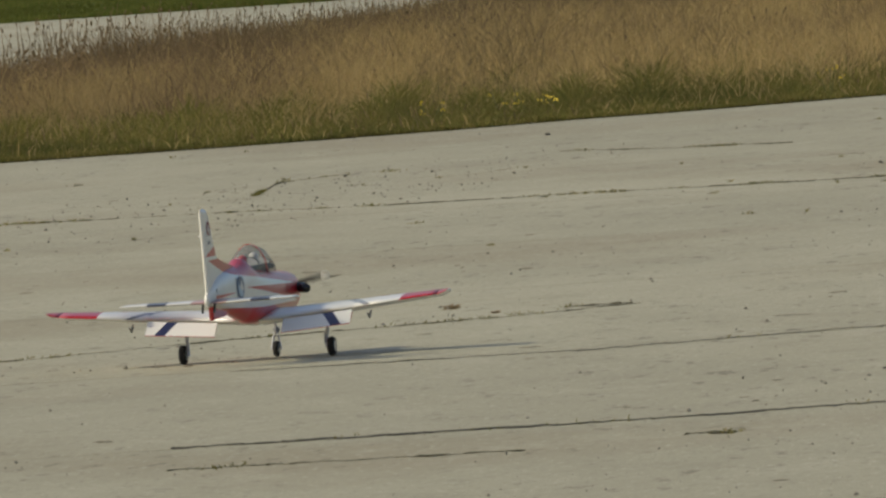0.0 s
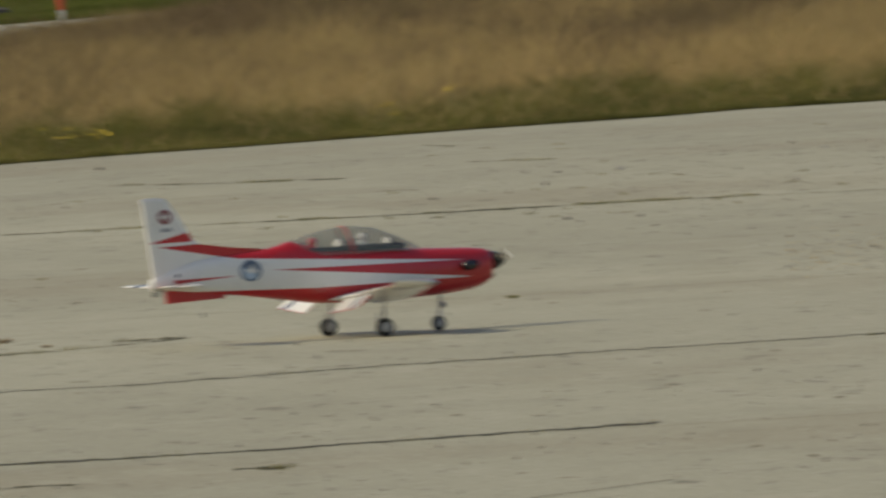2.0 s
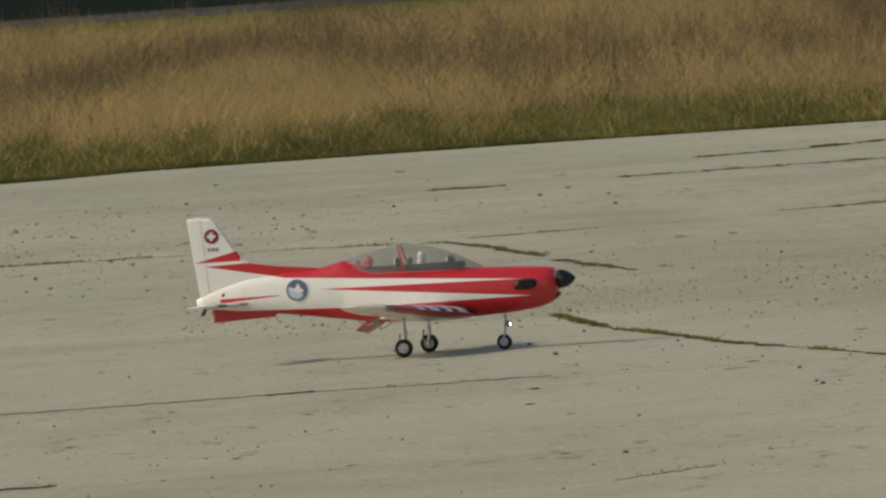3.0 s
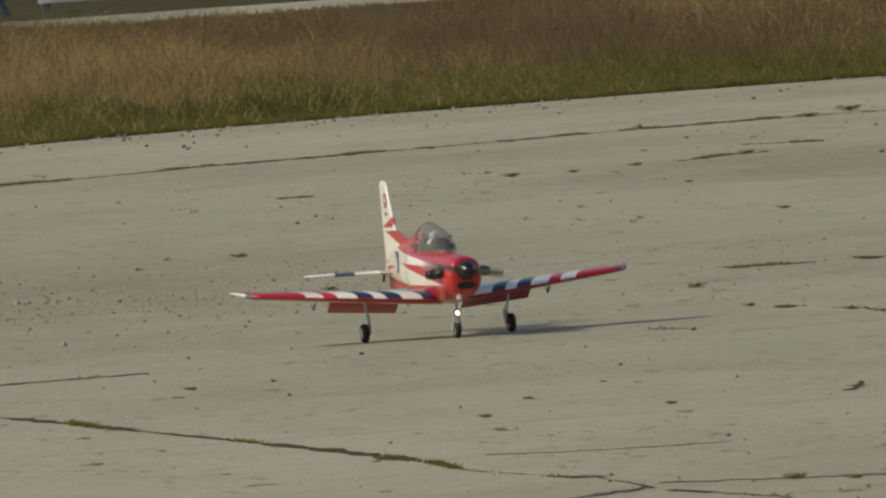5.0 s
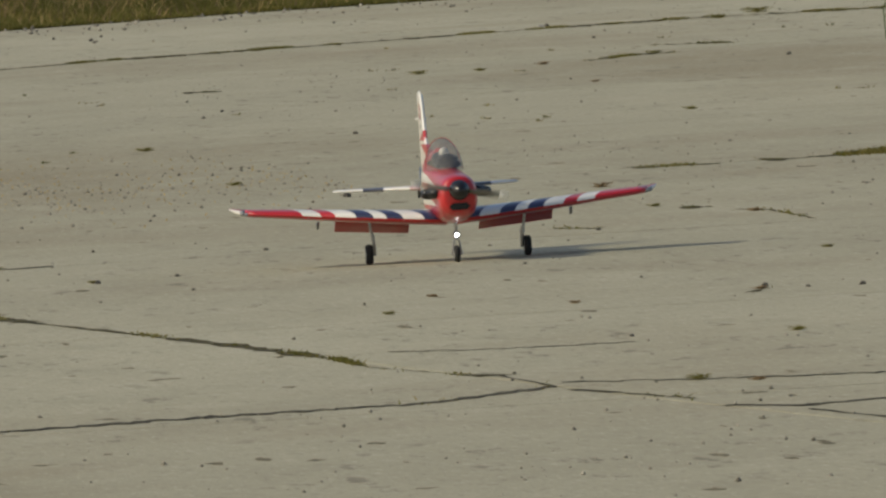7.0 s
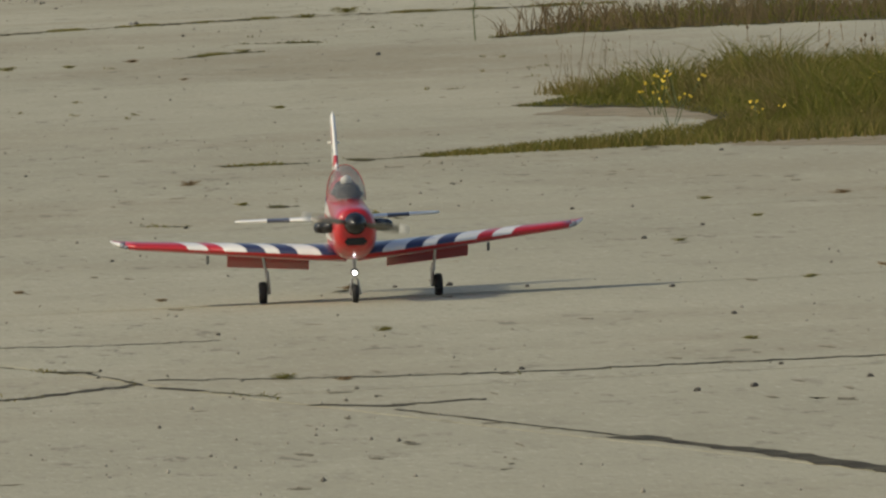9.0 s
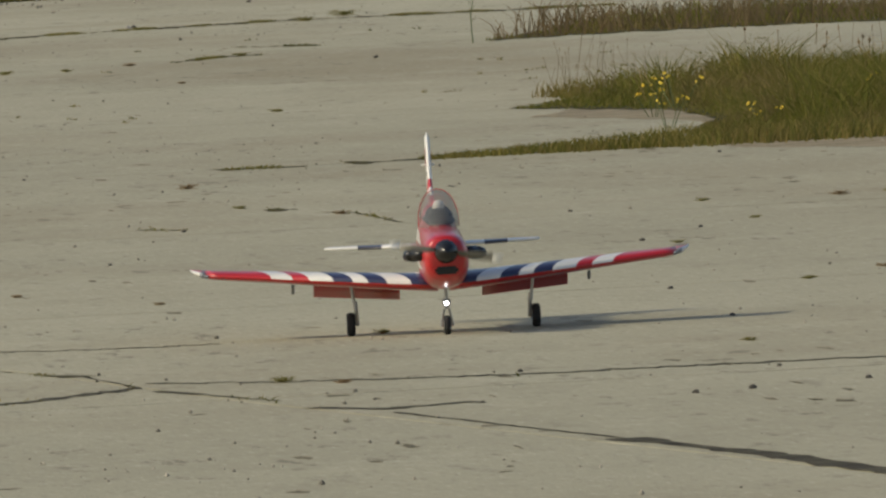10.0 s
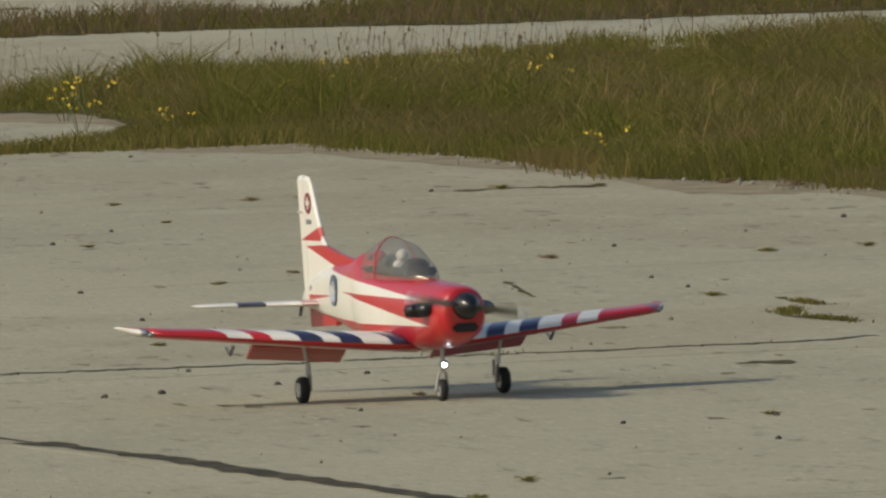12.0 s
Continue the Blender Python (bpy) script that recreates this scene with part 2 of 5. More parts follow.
# ---- mesh helpers ----
def mesh_of(name, verts, faces, mats, slots=None, smooth=False):
    me = bpy.data.meshes.new(name)
    me.from_pydata([tuple(v) for v in verts], [], faces)
    for m in mats:
        me.materials.append(m)
    if slots is not None:
        me.polygons.foreach_set("material_index", slots)
    if smooth:
        me.polygons.foreach_set("use_smooth", [True] * len(me.polygons))
    me.update()
    return me


def part(name, bm, material, parent, label=""):
    me = bpy.data.meshes.new(name)
    bmesh.ops.recalc_face_normals(bm, faces=bm.faces)
    bm.to_mesh(me)
    bm.free()
    me.materials.append(material)
    ob = new(name, me)
    ob.parent = parent
    return tagged(ob, label)


def smooth_part(ob):
    ob.data.polygons.foreach_set("use_smooth", [True] * len(ob.data.polygons))
    return ob


def piece(name, me, parent, label=""):
    ob = new(name, me)
    ob.parent = parent
    return tagged(ob, label)


def tube(bm, a, b, ra, rb=None, n=12):
    """A capped round bar from a to b."""
    a, b = Vector(a), Vector(b)
    m = Matrix.Translation((a + b) / 2) @ (b - a).to_track_quat("Z", "Y").to_matrix().to_4x4()
    bmesh.ops.create_cone(bm, cap_ends=True, segments=n, radius1=ra, radius2=ra if rb is None else rb, depth=(b - a).length, matrix=m)


def box(bm, lo, hi, m=Matrix(), bevel=0.0):
    size = [h - l for l, h in zip(lo, hi)]
    mid = [(h + l) / 2 for l, h in zip(lo, hi)]
    made = bmesh.ops.create_cube(bm, size=1, matrix=m @ Matrix.Translation(mid) @ Matrix.Diagonal((*size, 1)))
    if bevel:
        edges = {e for v in made["verts"] for e in v.link_edges}
        bmesh.ops.bevel(bm, geom=list(edges), offset=bevel, segments=2, affect="EDGES")


def loft(name, rings, mats, slot=None, caps=True, smooth=True):
    """A skin over closed rings of equally many points."""
    n = len(rings[0])
    verts = [v for r in rings for v in r]
    faces, slots = [], []
    for i in range(len(rings) - 1):
        for j in range(n):
            k = (j + 1) % n
            faces.append((i * n + j, i * n + k, (i + 1) * n + k, (i + 1) * n + j))
            slots.append(slot(i, j) if slot else 0)
    if caps:
        faces += [tuple(range(n))[::-1], tuple(range((len(rings) - 1) * n, len(rings) * n))]
        slots += [slots[0], slots[-1]]
    me = mesh_of(name, verts, faces, mats, slots, smooth)
    bm = bmesh.new()
    bm.from_mesh(me)
    bmesh.ops.recalc_face_normals(bm, faces=bm.faces)
    bm.to_mesh(me)
    bm.free()
    return me


def lathe(bm, profile, axis_at, direction, n=24):
    """A turned body: profile of (along, radius) round an axis."""
    m = Matrix.Translation(axis_at) @ Vector(direction).to_track_quat("Z", "Y").to_matrix().to_4x4()
    rows = [[bm.verts.new(m @ Vector((r * math.cos(2 * math.pi * j / n), r * math.sin(2 * math.pi * j / n), a))) for j in range(n)] for a, r in profile]
    for r0, r1 in zip(rows, rows[1:]):
        for j in range(n):
            bm.faces.new((r0[j], r0[(j + 1) % n], r1[(j + 1) % n], r1[j]))
    bm.faces.new(rows[0][::-1]), bm.faces.new(rows[-1])


# ---- ground ----
def rect(name, x0, x1, y0, y1, z, material, label, nx=1, ny=1):
    verts = [(x0 + (x1 - x0) * i / nx, y0 + (y1 - y0) * j / ny, z) for j in range(ny + 1) for i in range(nx + 1)]
    faces = [(j * (nx + 1) + i, j * (nx + 1) + i + 1, (j + 1) * (nx + 1) + i + 1, (j + 1) * (nx + 1) + i) for j in range(ny) for i in range(nx)]
    return tagged(new(name, mesh_of(name, verts, faces, [material])), label, kind="structure")


def ragged(points, seed):
    """The same outline with a frayed rim."""
    r = random.Random(seed)
    done = []
    for (a, b), (c, d) in zip(points, points[1:] + points[:1]):
        n = max(1, int(math.hypot(c - a, (d - b) * 0.15) / 0.06))
        done += [(a + (c - a) * i / n + r.uniform(-0.02, 0.02), b + (d - b) * i / n + r.uniform(-0.22, 0.22)) for i in range(n)]
    return done


def outline(name, points, z, material, label):
    me = mesh_of(name, [(x, y, z) for x, y in points], [tuple(range(len(points)))], [material])
    return tagged(new(name, me), label, kind="structure")


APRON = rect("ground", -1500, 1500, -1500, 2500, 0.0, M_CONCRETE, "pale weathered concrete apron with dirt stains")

# cast slabs, a little proud of the ground, on either side of the slanting cross joint
ROWS_Y = [33.7, 41.9, 50.6, 58.2, 66.4, 75.35, 83.4, 91.6, 100.1, 108.6, 113.0]


def cross_x(y):
    return float(np.interp(y, [33, 43.4, 51.4, 58.7, 66.0, 75.2, 90.5, 120], [6.2, 4.97, 3.95, 3.19, 2.33, 1.37, 1.2, 0.2]))


for y0, y1 in zip(ROWS_Y, ROWS_Y[1:]):
    for side in (-1, 1):
        a0, a1 = cross_x(y0), cross_x(y1)
        x0, x1, x2, x3 = (-12.0, a0 - 0.012, a1 - 0.012, -12.0) if side < 0 else (a0 + 0.012, 16.0, 16.0, a1 + 0.012)
        low = [(x0, y0 + 0.012, 0.0002), (x1, y0 + 0.012, 0.0002), (x2, y1 - 0.012, 0.0002), (x3, y1 - 0.012, 0.0002)]
        verts = low + [(x, y, 0.0015) for x, y, _ in low]
        slab_piece = new("slab", mesh_of("slab", verts, [(4, 5, 6, 7), (0, 1, 5, 4), (1, 2, 6, 5), (2, 3, 7, 6), (3, 0, 4, 7)], [M_CONCRETE]))
        slab_piece.parent = APRON

# the rim of the apron where the long meadow begins
RIM = [(-30, 112.5), (-8.1, 113.2), (-5.6, 113.8), (-4.4, 114.5), (-3.7, 115.4), (-3.1, 115.7), (-2.4, 116.4), (-1.8, 117.0), (-0.7, 117.6), (-0.2, 118.5), (2.2, 118.6), (4.7, 117.9), (6.0, 119.7), (7.5, 121.0), (9.5, 121.9), (30, 125)]


END_X, END_Y = [-40, -9.6, -9.2, -8.8, -7.7, -6.0, 6.0, 9.5, 40], [132, 138, 146, 168, 184, 212, 212, 193, 193]


outline("meadow_soil", RIM + [(30, 193), (9.5, 193), (6, 212), (-6, 212), (-7.7, 184), (-8.8, 168), (-9.2, 146), (-9.6, 138), (-30, 134)], 0.004, M_SOIL, "dark earth under the long meadow grass")
outline("lawn_soil", [(-60, 196), (-9, 205), (-6, 212.5), (6, 213), (6, 262), (-60, 262)], 0.004,
        earth("mown_lawn", (0.060, 0.085, 0.010), (0.120, 0.135, 0.020), 0.5), "mown green lawn behind the farther road")
outline("rough_ground", [(6.01, 213), (9.5, 203), (60, 208), (60, 262), (6.01, 262)], 0.004, M_SOIL, "dark rough ground behind the farther road")
outline("far_field", [(-80, 262.5), (80, 262.5), (80, 900), (-80, 900)], 0.004, earth("stubble", (0.16, 0.095, 0.040), (0.27, 0.17, 0.075), 0.3), "brown stubble field far behind")
ISLAND = [(7.92, 83.4), (8.2, 82.4), (8.38, 81.6), (8.36, 79.6), (8.2, 78.6), (8.0, 77.6), (8.05, 76.4), (8.5, 75.5), (8.6, 73.6), (8.7, 72.4), (8.83, 71.1), (8.88, 69.9), (8.86, 67.8), (9.05, 67.1), (9.25, 67.0), (9.28, 65.0), (14, 62), (14, 90), (9.4, 88), (8.7, 86), (8.2, 84.6)]
outline("island_verge", ragged([(x - 0.12, y - 1.9) for x, y in ISLAND], 5), 0.0025, earth("dusty_verge", (0.24, 0.20, 0.13), (0.36, 0.31, 0.22), 5.0), "dusty pale earth round the grass island")
outline("island_soil", ragged(ISLAND, 1), 0.0035, M_SOIL, "dark earth under a grass island in the concrete")
STRIP = [(9.35, 99.8), (10.1, 100.1), (11.3, 99.6), (12.1, 98.4), (17, 97), (17, 106), (10.4, 104)]
outline("strip_soil", ragged(STRIP, 2), 0.0035, M_SOIL, "earth under a narrow grass strip in the concrete")


# ---- joints and cracks, filled with dirt ----
def seam(points, width, seed, gap=0.11, material=None, label="dirt-filled joint across the concrete"):
    """A ragged ribbon along a run of points."""
    rng = random.Random(seed)
    verts, faces = [], []
    run = []
    for (a, b), (c, d) in zip(points, points[1:]):
        n = max(2, int(math.hypot((c - a) * 45, (d - b) * 8.0)))
        run += [(a + (c - a) * i / n, b + (d - b) * i / n) for i in range(n)]
    run.append(points[-1])
    across = abs(points[-1][0] - points[0][0]) > abs(points[-1][1] - points[0][1]) * 0.5
    keep = True
    last = None
    for x, y in run:
        if rng.random() < gap:
            keep = not keep
        w = width * (rng.uniform(0.6, 1.15) * (0.8 if keep else 0.55) if material == M_JOINT else rng.uniform(0.15, 1.45) * (0.85 if keep else 0.3))
        dx, dy = (rng.uniform(-0.01, 0.01), rng.uniform(-0.06, 0.06)) if across else (rng.uniform(-0.006, 0.006), 0)
        lo, hi = ((x + dx, y + dy - w), (x + dx, y + dy + w)) if across else ((x + dx - w * 0.16, y), (x + dx + w * 0.16, y))
        verts += [(*lo, 0.003), (*hi, 0.003)]
        if last is not None:
            faces.append((last, last + 1, len(verts) - 1, len(verts) - 2))
        last = len(verts) - 2
    return tagged(new("joint", mesh_of("joint", verts, faces, [material])), label, kind="structure")


# runs of points, half-width, and how much grass has rooted there
JOINTS_WEST = [
    ([(-7, 95.0), (-5.75, 94.7), (-4.61, 94.1), (-4.1, 93.5), (-1.8, 92.4), (-0.4, 92.1), (0.6, 91.4), (1.21, 90.5)], 0.13, 0.5),
    ([(-4.71, 97.9), (-4.74, 101.2), (-4.45, 102.3), (-4.0, 102.3)], 0.13, 0.7),
    ([(-6, 68.9), (-4.2, 69.4), (-3.5, 70.4), (-2.6, 71.0), (-2.1, 71.8)], 0.08, 0.3),
    ([(-2.39, 71.9), (-2.15, 71.9)], 0.14, 0.5),
    ([(-3.3, 66.2), (-2.1, 66.0), (-1.3, 66.5), (0.2, 66.8), (1.2, 66.7)], 0.05, 0.1),
    ([(-3.1, 58.3), (-1.6, 58.1), (-0.4, 58.5)], 0.11, 0.1),
    ([(-3, 56.3), (-2.0, 56.0)], 0.07, 0.3),
    ([(-3.47, 105.0), (-2.78, 103.6), (-2.22, 103.0)], 0.16, 0.4),
    ([(-1.94, 112.0), (-1.71, 111.3)], 0.15, 0.3),
    ([(-1.94, 98.8), (-1.77, 98.5)], 0.13, 0.4),
    ([(-1.39, 92.4), (-1.23, 92.2)], 0.20, 0.5),
    ([(-1.63, 105.8), (-1.18, 105.0)], 0.12, 0.3),
    ([(-1.57, 56.5), (-1.41, 56.4)], 0.15, 0.7),
    ([(1.14, 55.4), (1.44, 56.1)], 0.07, 0.1),
    ([(-0.72, 52.0), (-0.85, 51.5), (-0.80, 50.5), (-0.88, 50.3)], 0.12, 0.1), ([(-0.7, 52.6), (-0.34, 53.4)], 0.07, 0.1)]
JOINTS_MIDDLE = [
    ([(1.21, 90.5), (1.38, 88.5), (1.54, 86.0)], 0.26, 0.9), ([(1.58, 85.2), (1.71, 83.6), (1.84, 82.0)], 0.28, 1.2),
    ([(1.30, 91.2), (1.89, 91.6)], 0.09, 0.3),
    ([(1.37, 75.2), (1.53, 72.5), (1.68, 71.3), (1.85, 69.5), (2.04, 68.2), (2.24, 66.8), (2.35, 65.9)], 0.24, 0.8),
    ([(2.35, 65.9), (2.54, 64.2), (2.89, 61.3), (3.17, 58.9), (3.40, 56.9), (3.57, 55.1), (3.61, 54.2)], 0.24, 1.2),
    ([(3.61, 54.2), (3.77, 53.2)], 0.05, 0.2), ([(3.77, 53.2), (3.86, 52.9)], 0.22, 1.6), ([(3.86, 52.9), (3.92, 51.8)], 0.06, 0.1),
    ([(2.35, 66.0), (2.8, 66.2), (3.41, 66.4)], 0.11, 0.1),
    ([(0.53, 81.6), (0.75, 80.4)], 0.15, 1.0),
    ([(1.30, 104.6), (1.71, 104.7)], 0.26, 0.5),
    ([(2.8, 109.4), (3.45, 109.8), (3.98, 111.0), (4.45, 112.6), (5.0, 113.7)], 0.30, 0.9),
    ([(2.3, 104.8), (2.9, 104.8), (4.2, 104.9), (5.1, 105.7), (5.9, 106.8), (7.1, 107.6), (8.3, 108.7), (9.1, 109.2), (10.9, 108.7)], 0.34, 1.2),
    ([(2.74, 92.6), (3.73, 93.0)], 0.22, 0.5), ([(0.26, 66.7), (0.41, 66.9)], 0.1, 0.2)]
JOINTS_EAST = [
    ([(7.67, 98.2), (8.02, 99.1), (8.19, 99.1)], 0.24, 1.1), ([(8.26, 101.6), (8.62, 100.9)], 0.24, 0.7), ([(5.58, 96.0), (5.77, 95.9)], 0.22, 0.6),
    ([(6.03, 75.3), (6.36, 75.2)], 0.24, 1.1), ([(6.52, 75.3), (6.89, 75.4), (7.56, 75.7)], 0.24, 1.4),
    ([(5.04, 58.9), (5.12, 59.2)], 0.12, 0.4), ([(3.74, 55.4), (4.04, 55.1), (4.38, 55.0)], 0.035, 0.0),
    ([(5.82, 68.4), (5.91, 68.1), (5.93, 66.6)], 0.18, 0.7), ([(5.69, 69.0), (5.79, 69.0)], 0.2, 0.7), ([(5.13, 67.3), (5.25, 67.0)], 0.16, 0.4),
    ([(8.16, 67.3), (8.34, 67.4), (8.64, 67.2)], 0.16, 1.0), ([(7.06, 57.2), (6.95, 55.7), (6.83, 55.8)], 0.13, 0.6), ([(6.72, 49.8), (6.85, 49.8)], 0.13, 0.6),
    ([(7.51, 54.8), (7.51, 54.1), (7.57, 54.0)], 0.16, 3.0), ([(7.45, 53.9), (7.31, 53.3), (7.40, 52.6)], 0.16, 3.5)]
# poured joint filler, bare of grass
FILLED = [
    ([(-4, 50.0), (-0.9, 50.3), (2.37, 50.9)], 0.06, 0.0), ([(2.37, 50.9), (3.03, 51.1), (3.53, 51.1), (3.92, 51.8)], 0.11, 0.1), ([(3.94, 51.5), (4.02, 51.1)], 0.16, 0.0),
    ([(4.02, 51.1), (4.15, 50.3)], 0.07, 0.4), ([(4.18, 49.7), (4.36, 49.3)], 0.26, 0.0), ([(4.36, 49.4), (4.60, 49.5)], 0.05, 0.0), ([(4.33, 49.1), (4.53, 47.5), (4.64, 46.6)], 0.09, 0.0),
    ([(4.64, 46.6), (4.73, 45.9), (4.85, 45.0), (4.88, 44.5), (4.98, 43.6), (5.2, 41.5), (5.62, 38.0)], 0.36, 0.0),
    ([(3.96, 52.1), (4.28, 51.7), (4.84, 51.3), (5.1, 51.3)], 0.05, 0.1), ([(5.1, 51.3), (5.76, 51.2), (6.42, 51.2), (7.04, 51.2), (7.3, 51.4)], 0.055, 0.1)]
SEAMS = JOINTS_WEST + JOINTS_MIDDLE + JOINTS_EAST + FILLED
for i, (run, w, grassy) in enumerate(SEAMS):
    seam(run, w, i, material=M_JOINT if grassy < 0.15 else M_MOSS)


# ---- grass, built of single blades ----
def blade_mesh(name, xs, ys, hs, ws, lean, material, rng, parts=1):
    """Bent blades, one island each, at the places given."""
    n = len(xs)
    turn = rng.uniform(-0.5, 0.5, n)
    cx, cy = np.cos(turn) * ws / 2, np.sin(turn) * ws / 2
    lx, ly = rng.normal(0.06, lean, n) * hs, rng.normal(0, lean, n) * hs
    v = np.empty((n, 5, 3), np.float32)
    v[:, 0] = np.stack([xs - cx, ys - cy, np.zeros(n)], 1)
    v[:, 1] = np.stack([xs + cx, ys + cy, np.zeros(n)], 1)
    v[:, 2] = np.stack([xs - cx * 0.75 + lx * 0.35, ys - cy * 0.75 + ly * 0.35, hs * 0.6], 1)
    v[:, 3] = np.stack([xs + cx * 0.75 + lx * 0.35, ys + cy * 0.75 + ly * 0.35, hs * 0.6], 1)
    v[:, 4] = np.stack([xs + lx, ys + ly, hs], 1)
    base = (np.arange(n) * 5)[:, None]
    tri = np.concatenate([base + np.array([[0, 1, 3]]), base + np.array([[0, 3, 2]]), base + np.array([[2, 3, 4]])], 1).reshape(-1)
    me = bpy.data.meshes.new(name)
    me.vertices.add(n * 5)
    me.vertices.foreach_set("co", v.reshape(-1))
    me.loops.add(len(tri))
    me.loops.foreach_set("vertex_index", tri.astype(np.int32))
    me.polygons.add(n * 3)
    me.polygons.foreach_set("loop_start", np.arange(0, n * 9, 3, dtype=np.int32))
    me.materials.append(material)
    me.update(calc_edges=True)
    return me


def waves(x, y, seed):
    """A soft uneven field between 0 and 1."""
    r = np.random.RandomState(seed)
    s = np.zeros_like(x)
    for k in range(7):
        a, f, p = r.uniform(0, 6.28), r.uniform(0.25, 1.9), r.uniform(0, 6.28)
        s += np.sin((x * np.cos(a) + 0.35 * y * np.sin(a)) * f + p) / 7
    return np.clip(0.5 + s * 1.1, 0, 1)


rng = np.random.RandomState(3)
rim_np = lambda x: np.interp(x, [p[0] for p in RIM], [p[1] for p in RIM])
end_np = lambda x: np.interp(x, END_X, END_Y)


def field(n, power):
    """Places in the meadow, more of them near its rim, within the fan that the camera sweeps."""
    d = rng.uniform(0, 1, n) ** power
    y0 = 112 + d * 86
    x = rng.uniform(-0.078, 0.108, n) * y0
    y = rim_np(x) + 0.05 + d * (end_np(x) - rim_np(x))
    return x, y, y - rim_np(x)


def low_end(x, y):
    """Shorter growth towards the farther road."""
    return np.where(x < -5.5, np.clip((end_np(x) - y) / 28, 0.35, 1), np.where(x > 8.0, np.clip((end_np(x) - y) / 40, 0.15, 1), 1))


M_STRAW = blades("straw_grass", ((0.60, 0.405, 0.16), (0.70, 0.50, 0.215), (0.46, 0.33, 0.12)), (0.42, 0.30, 0.13), 0.22)
M_GREEN = blades("green_grass", ((0.150, 0.150, 0.034), (0.235, 0.215, 0.052), (0.36, 0.275, 0.09)), (0.098, 0.104, 0.026), 0.6)
M_WEED = blades("brown_weeds", ((0.25, 0.165, 0.085), (0.34, 0.235, 0.12), (0.165, 0.115, 0.06)), (0.24, 0.18, 0.085))


def browned(x, y):
    """How far brown weeds have taken the place of the golden straw."""
    band = np.exp(-((y - 166 - 44 * (waves(x * 1.6, y * 0.1, 50) - 0.5)) / 15) ** 2) * np.clip(0.1 + 0.8 * waves(x * 2.2, y * 0.5, 51) + 0.6 * (waves(x * 12, y * 0.8, 54) - 0.3), 0, 1)
    return np.clip(1.1 * band + 0.55 * np.clip((-x - 0.5) / 4, 0, 1) * waves(x * 2.5, y * 0.6, 52) + 0.75 * np.clip((x - 3.0) / 4, 0, 1) * waves(x * 0.8, y * 0.4, 53) + 0.5 * np.exp(-((y - 200) / 8) ** 2) * (x < -2), 0, 1)


x, y, d = field(330000, 1.5)
tall = np.clip((d - 1.0) / 9, 0.0, 1)
h = (0.09 + 0.17 * tall) * low_end(x, y) * (0.4 + 0.6 * waves(x * 2, y, 5) + 0.6 * waves(x * 14, y * 2, 15)) * rng.uniform(0.5, 1.25, len(x))
ok = rng.uniform(0, 1, len(x)) < np.clip((d - 1.5) / 9, 0.05, 1)
x, y, h = x[ok], y[ok], h[ok]
brown = rng.uniform(0, 1, len(x)) < browned(x, y)
straw = new("meadow_straw", blade_mesh("meadow_straw", x[~brown], y[~brown], h[~brown], rng.uniform(0.002, 0.007, (~brown).sum()), 0.7, M_STRAW, rng))
tagged(straw, "tall dry golden meadow grass behind the apron", "grass", kind="stuff")
weedy = new("meadow_brown_grass", blade_mesh("meadow_brown_grass", x[brown], y[brown], h[brown] * 1.1, rng.uniform(0.003, 0.008, brown.sum()), 0.6, M_WEED, rng))
tagged(weedy, "withered brown grass in patches over the meadow", "grass", kind="stuff")
x, y, d = field(260000, 2.4)
keep = rng.uniform(0, 1, len(x)) < np.clip(1.25 - d / (10 + 11 * waves(x * 11, y * 0.4, 55)), 0.08, 1)
x, y, d = x[keep], y[keep], d[keep]
lump = waves(x * 22, y * 2, 19) * waves(x * 9, y, 9)
h = (0.035 + 0.16 * np.clip(d / 5, 0, 1)) * low_end(x, y) * (0.58 + 0.75 * lump) * rng.uniform(0.5, 1.2, len(x))
green = new("meadow_green", blade_mesh("meadow_green", x, y, h, rng.uniform(0.004, 0.011, len(x)), 0.7, M_GREEN, rng))
tagged(green, "short dark green grass along the apron's rim", "grass", kind="stuff")
x, y, d = field(26000, 1.0)
ok = (d > 8) & (rng.uniform(0, 1, len(x)) < 0.06 + browned(x, y))
weeds_x, weeds_y = x[ok], y[ok]


def stalks(name, xs, ys, hs, head, label):
    """Thin leaning stems, each with a dark seed head."""
    n = len(xs)
    dx, dy = rng.normal(0.05, 0.22, n) * hs, rng.normal(0, 0.2, n) * hs
    w, hw, hh = head * 0.22, head * rng.uniform(0.5, 1.1, n), head * rng.uniform(0.8, 2.2, n)
    top = np.stack([xs + dx, ys + dy, hs], 1)
    foot = np.stack([xs, ys, np.zeros(n)], 1)
    side, up = np.array([1.0, 0, 0]), np.array([0, 0, 1.0])
    ring3 = [top + np.stack([hw * math.cos(a), hw * math.sin(a), 0 * hw], 1) for a in (0.3, 2.4, 4.5)]
    v = np.stack([foot - side * w, foot + side * w, top + side * w * 0.6, top - side * w * 0.6, top + up * hh[:, None], top - up * hh[:, None] * 0.7] + ring3, 1)
    base = (np.arange(n) * 9)[:, None]
    quads = (base + np.array([[0, 1, 2, 3]])).tolist()
    tris = (base[:, None] + np.array([[4, 6, 7], [4, 7, 8], [4, 8, 6], [5, 7, 6], [5, 8, 7], [5, 6, 8]])[None]).reshape(-1, 3).tolist()
    return tagged(new(name, mesh_of(name, v.reshape(-1, 3).tolist(), quads + tris, [M_WEED])), label, "weeds", kind="stuff")


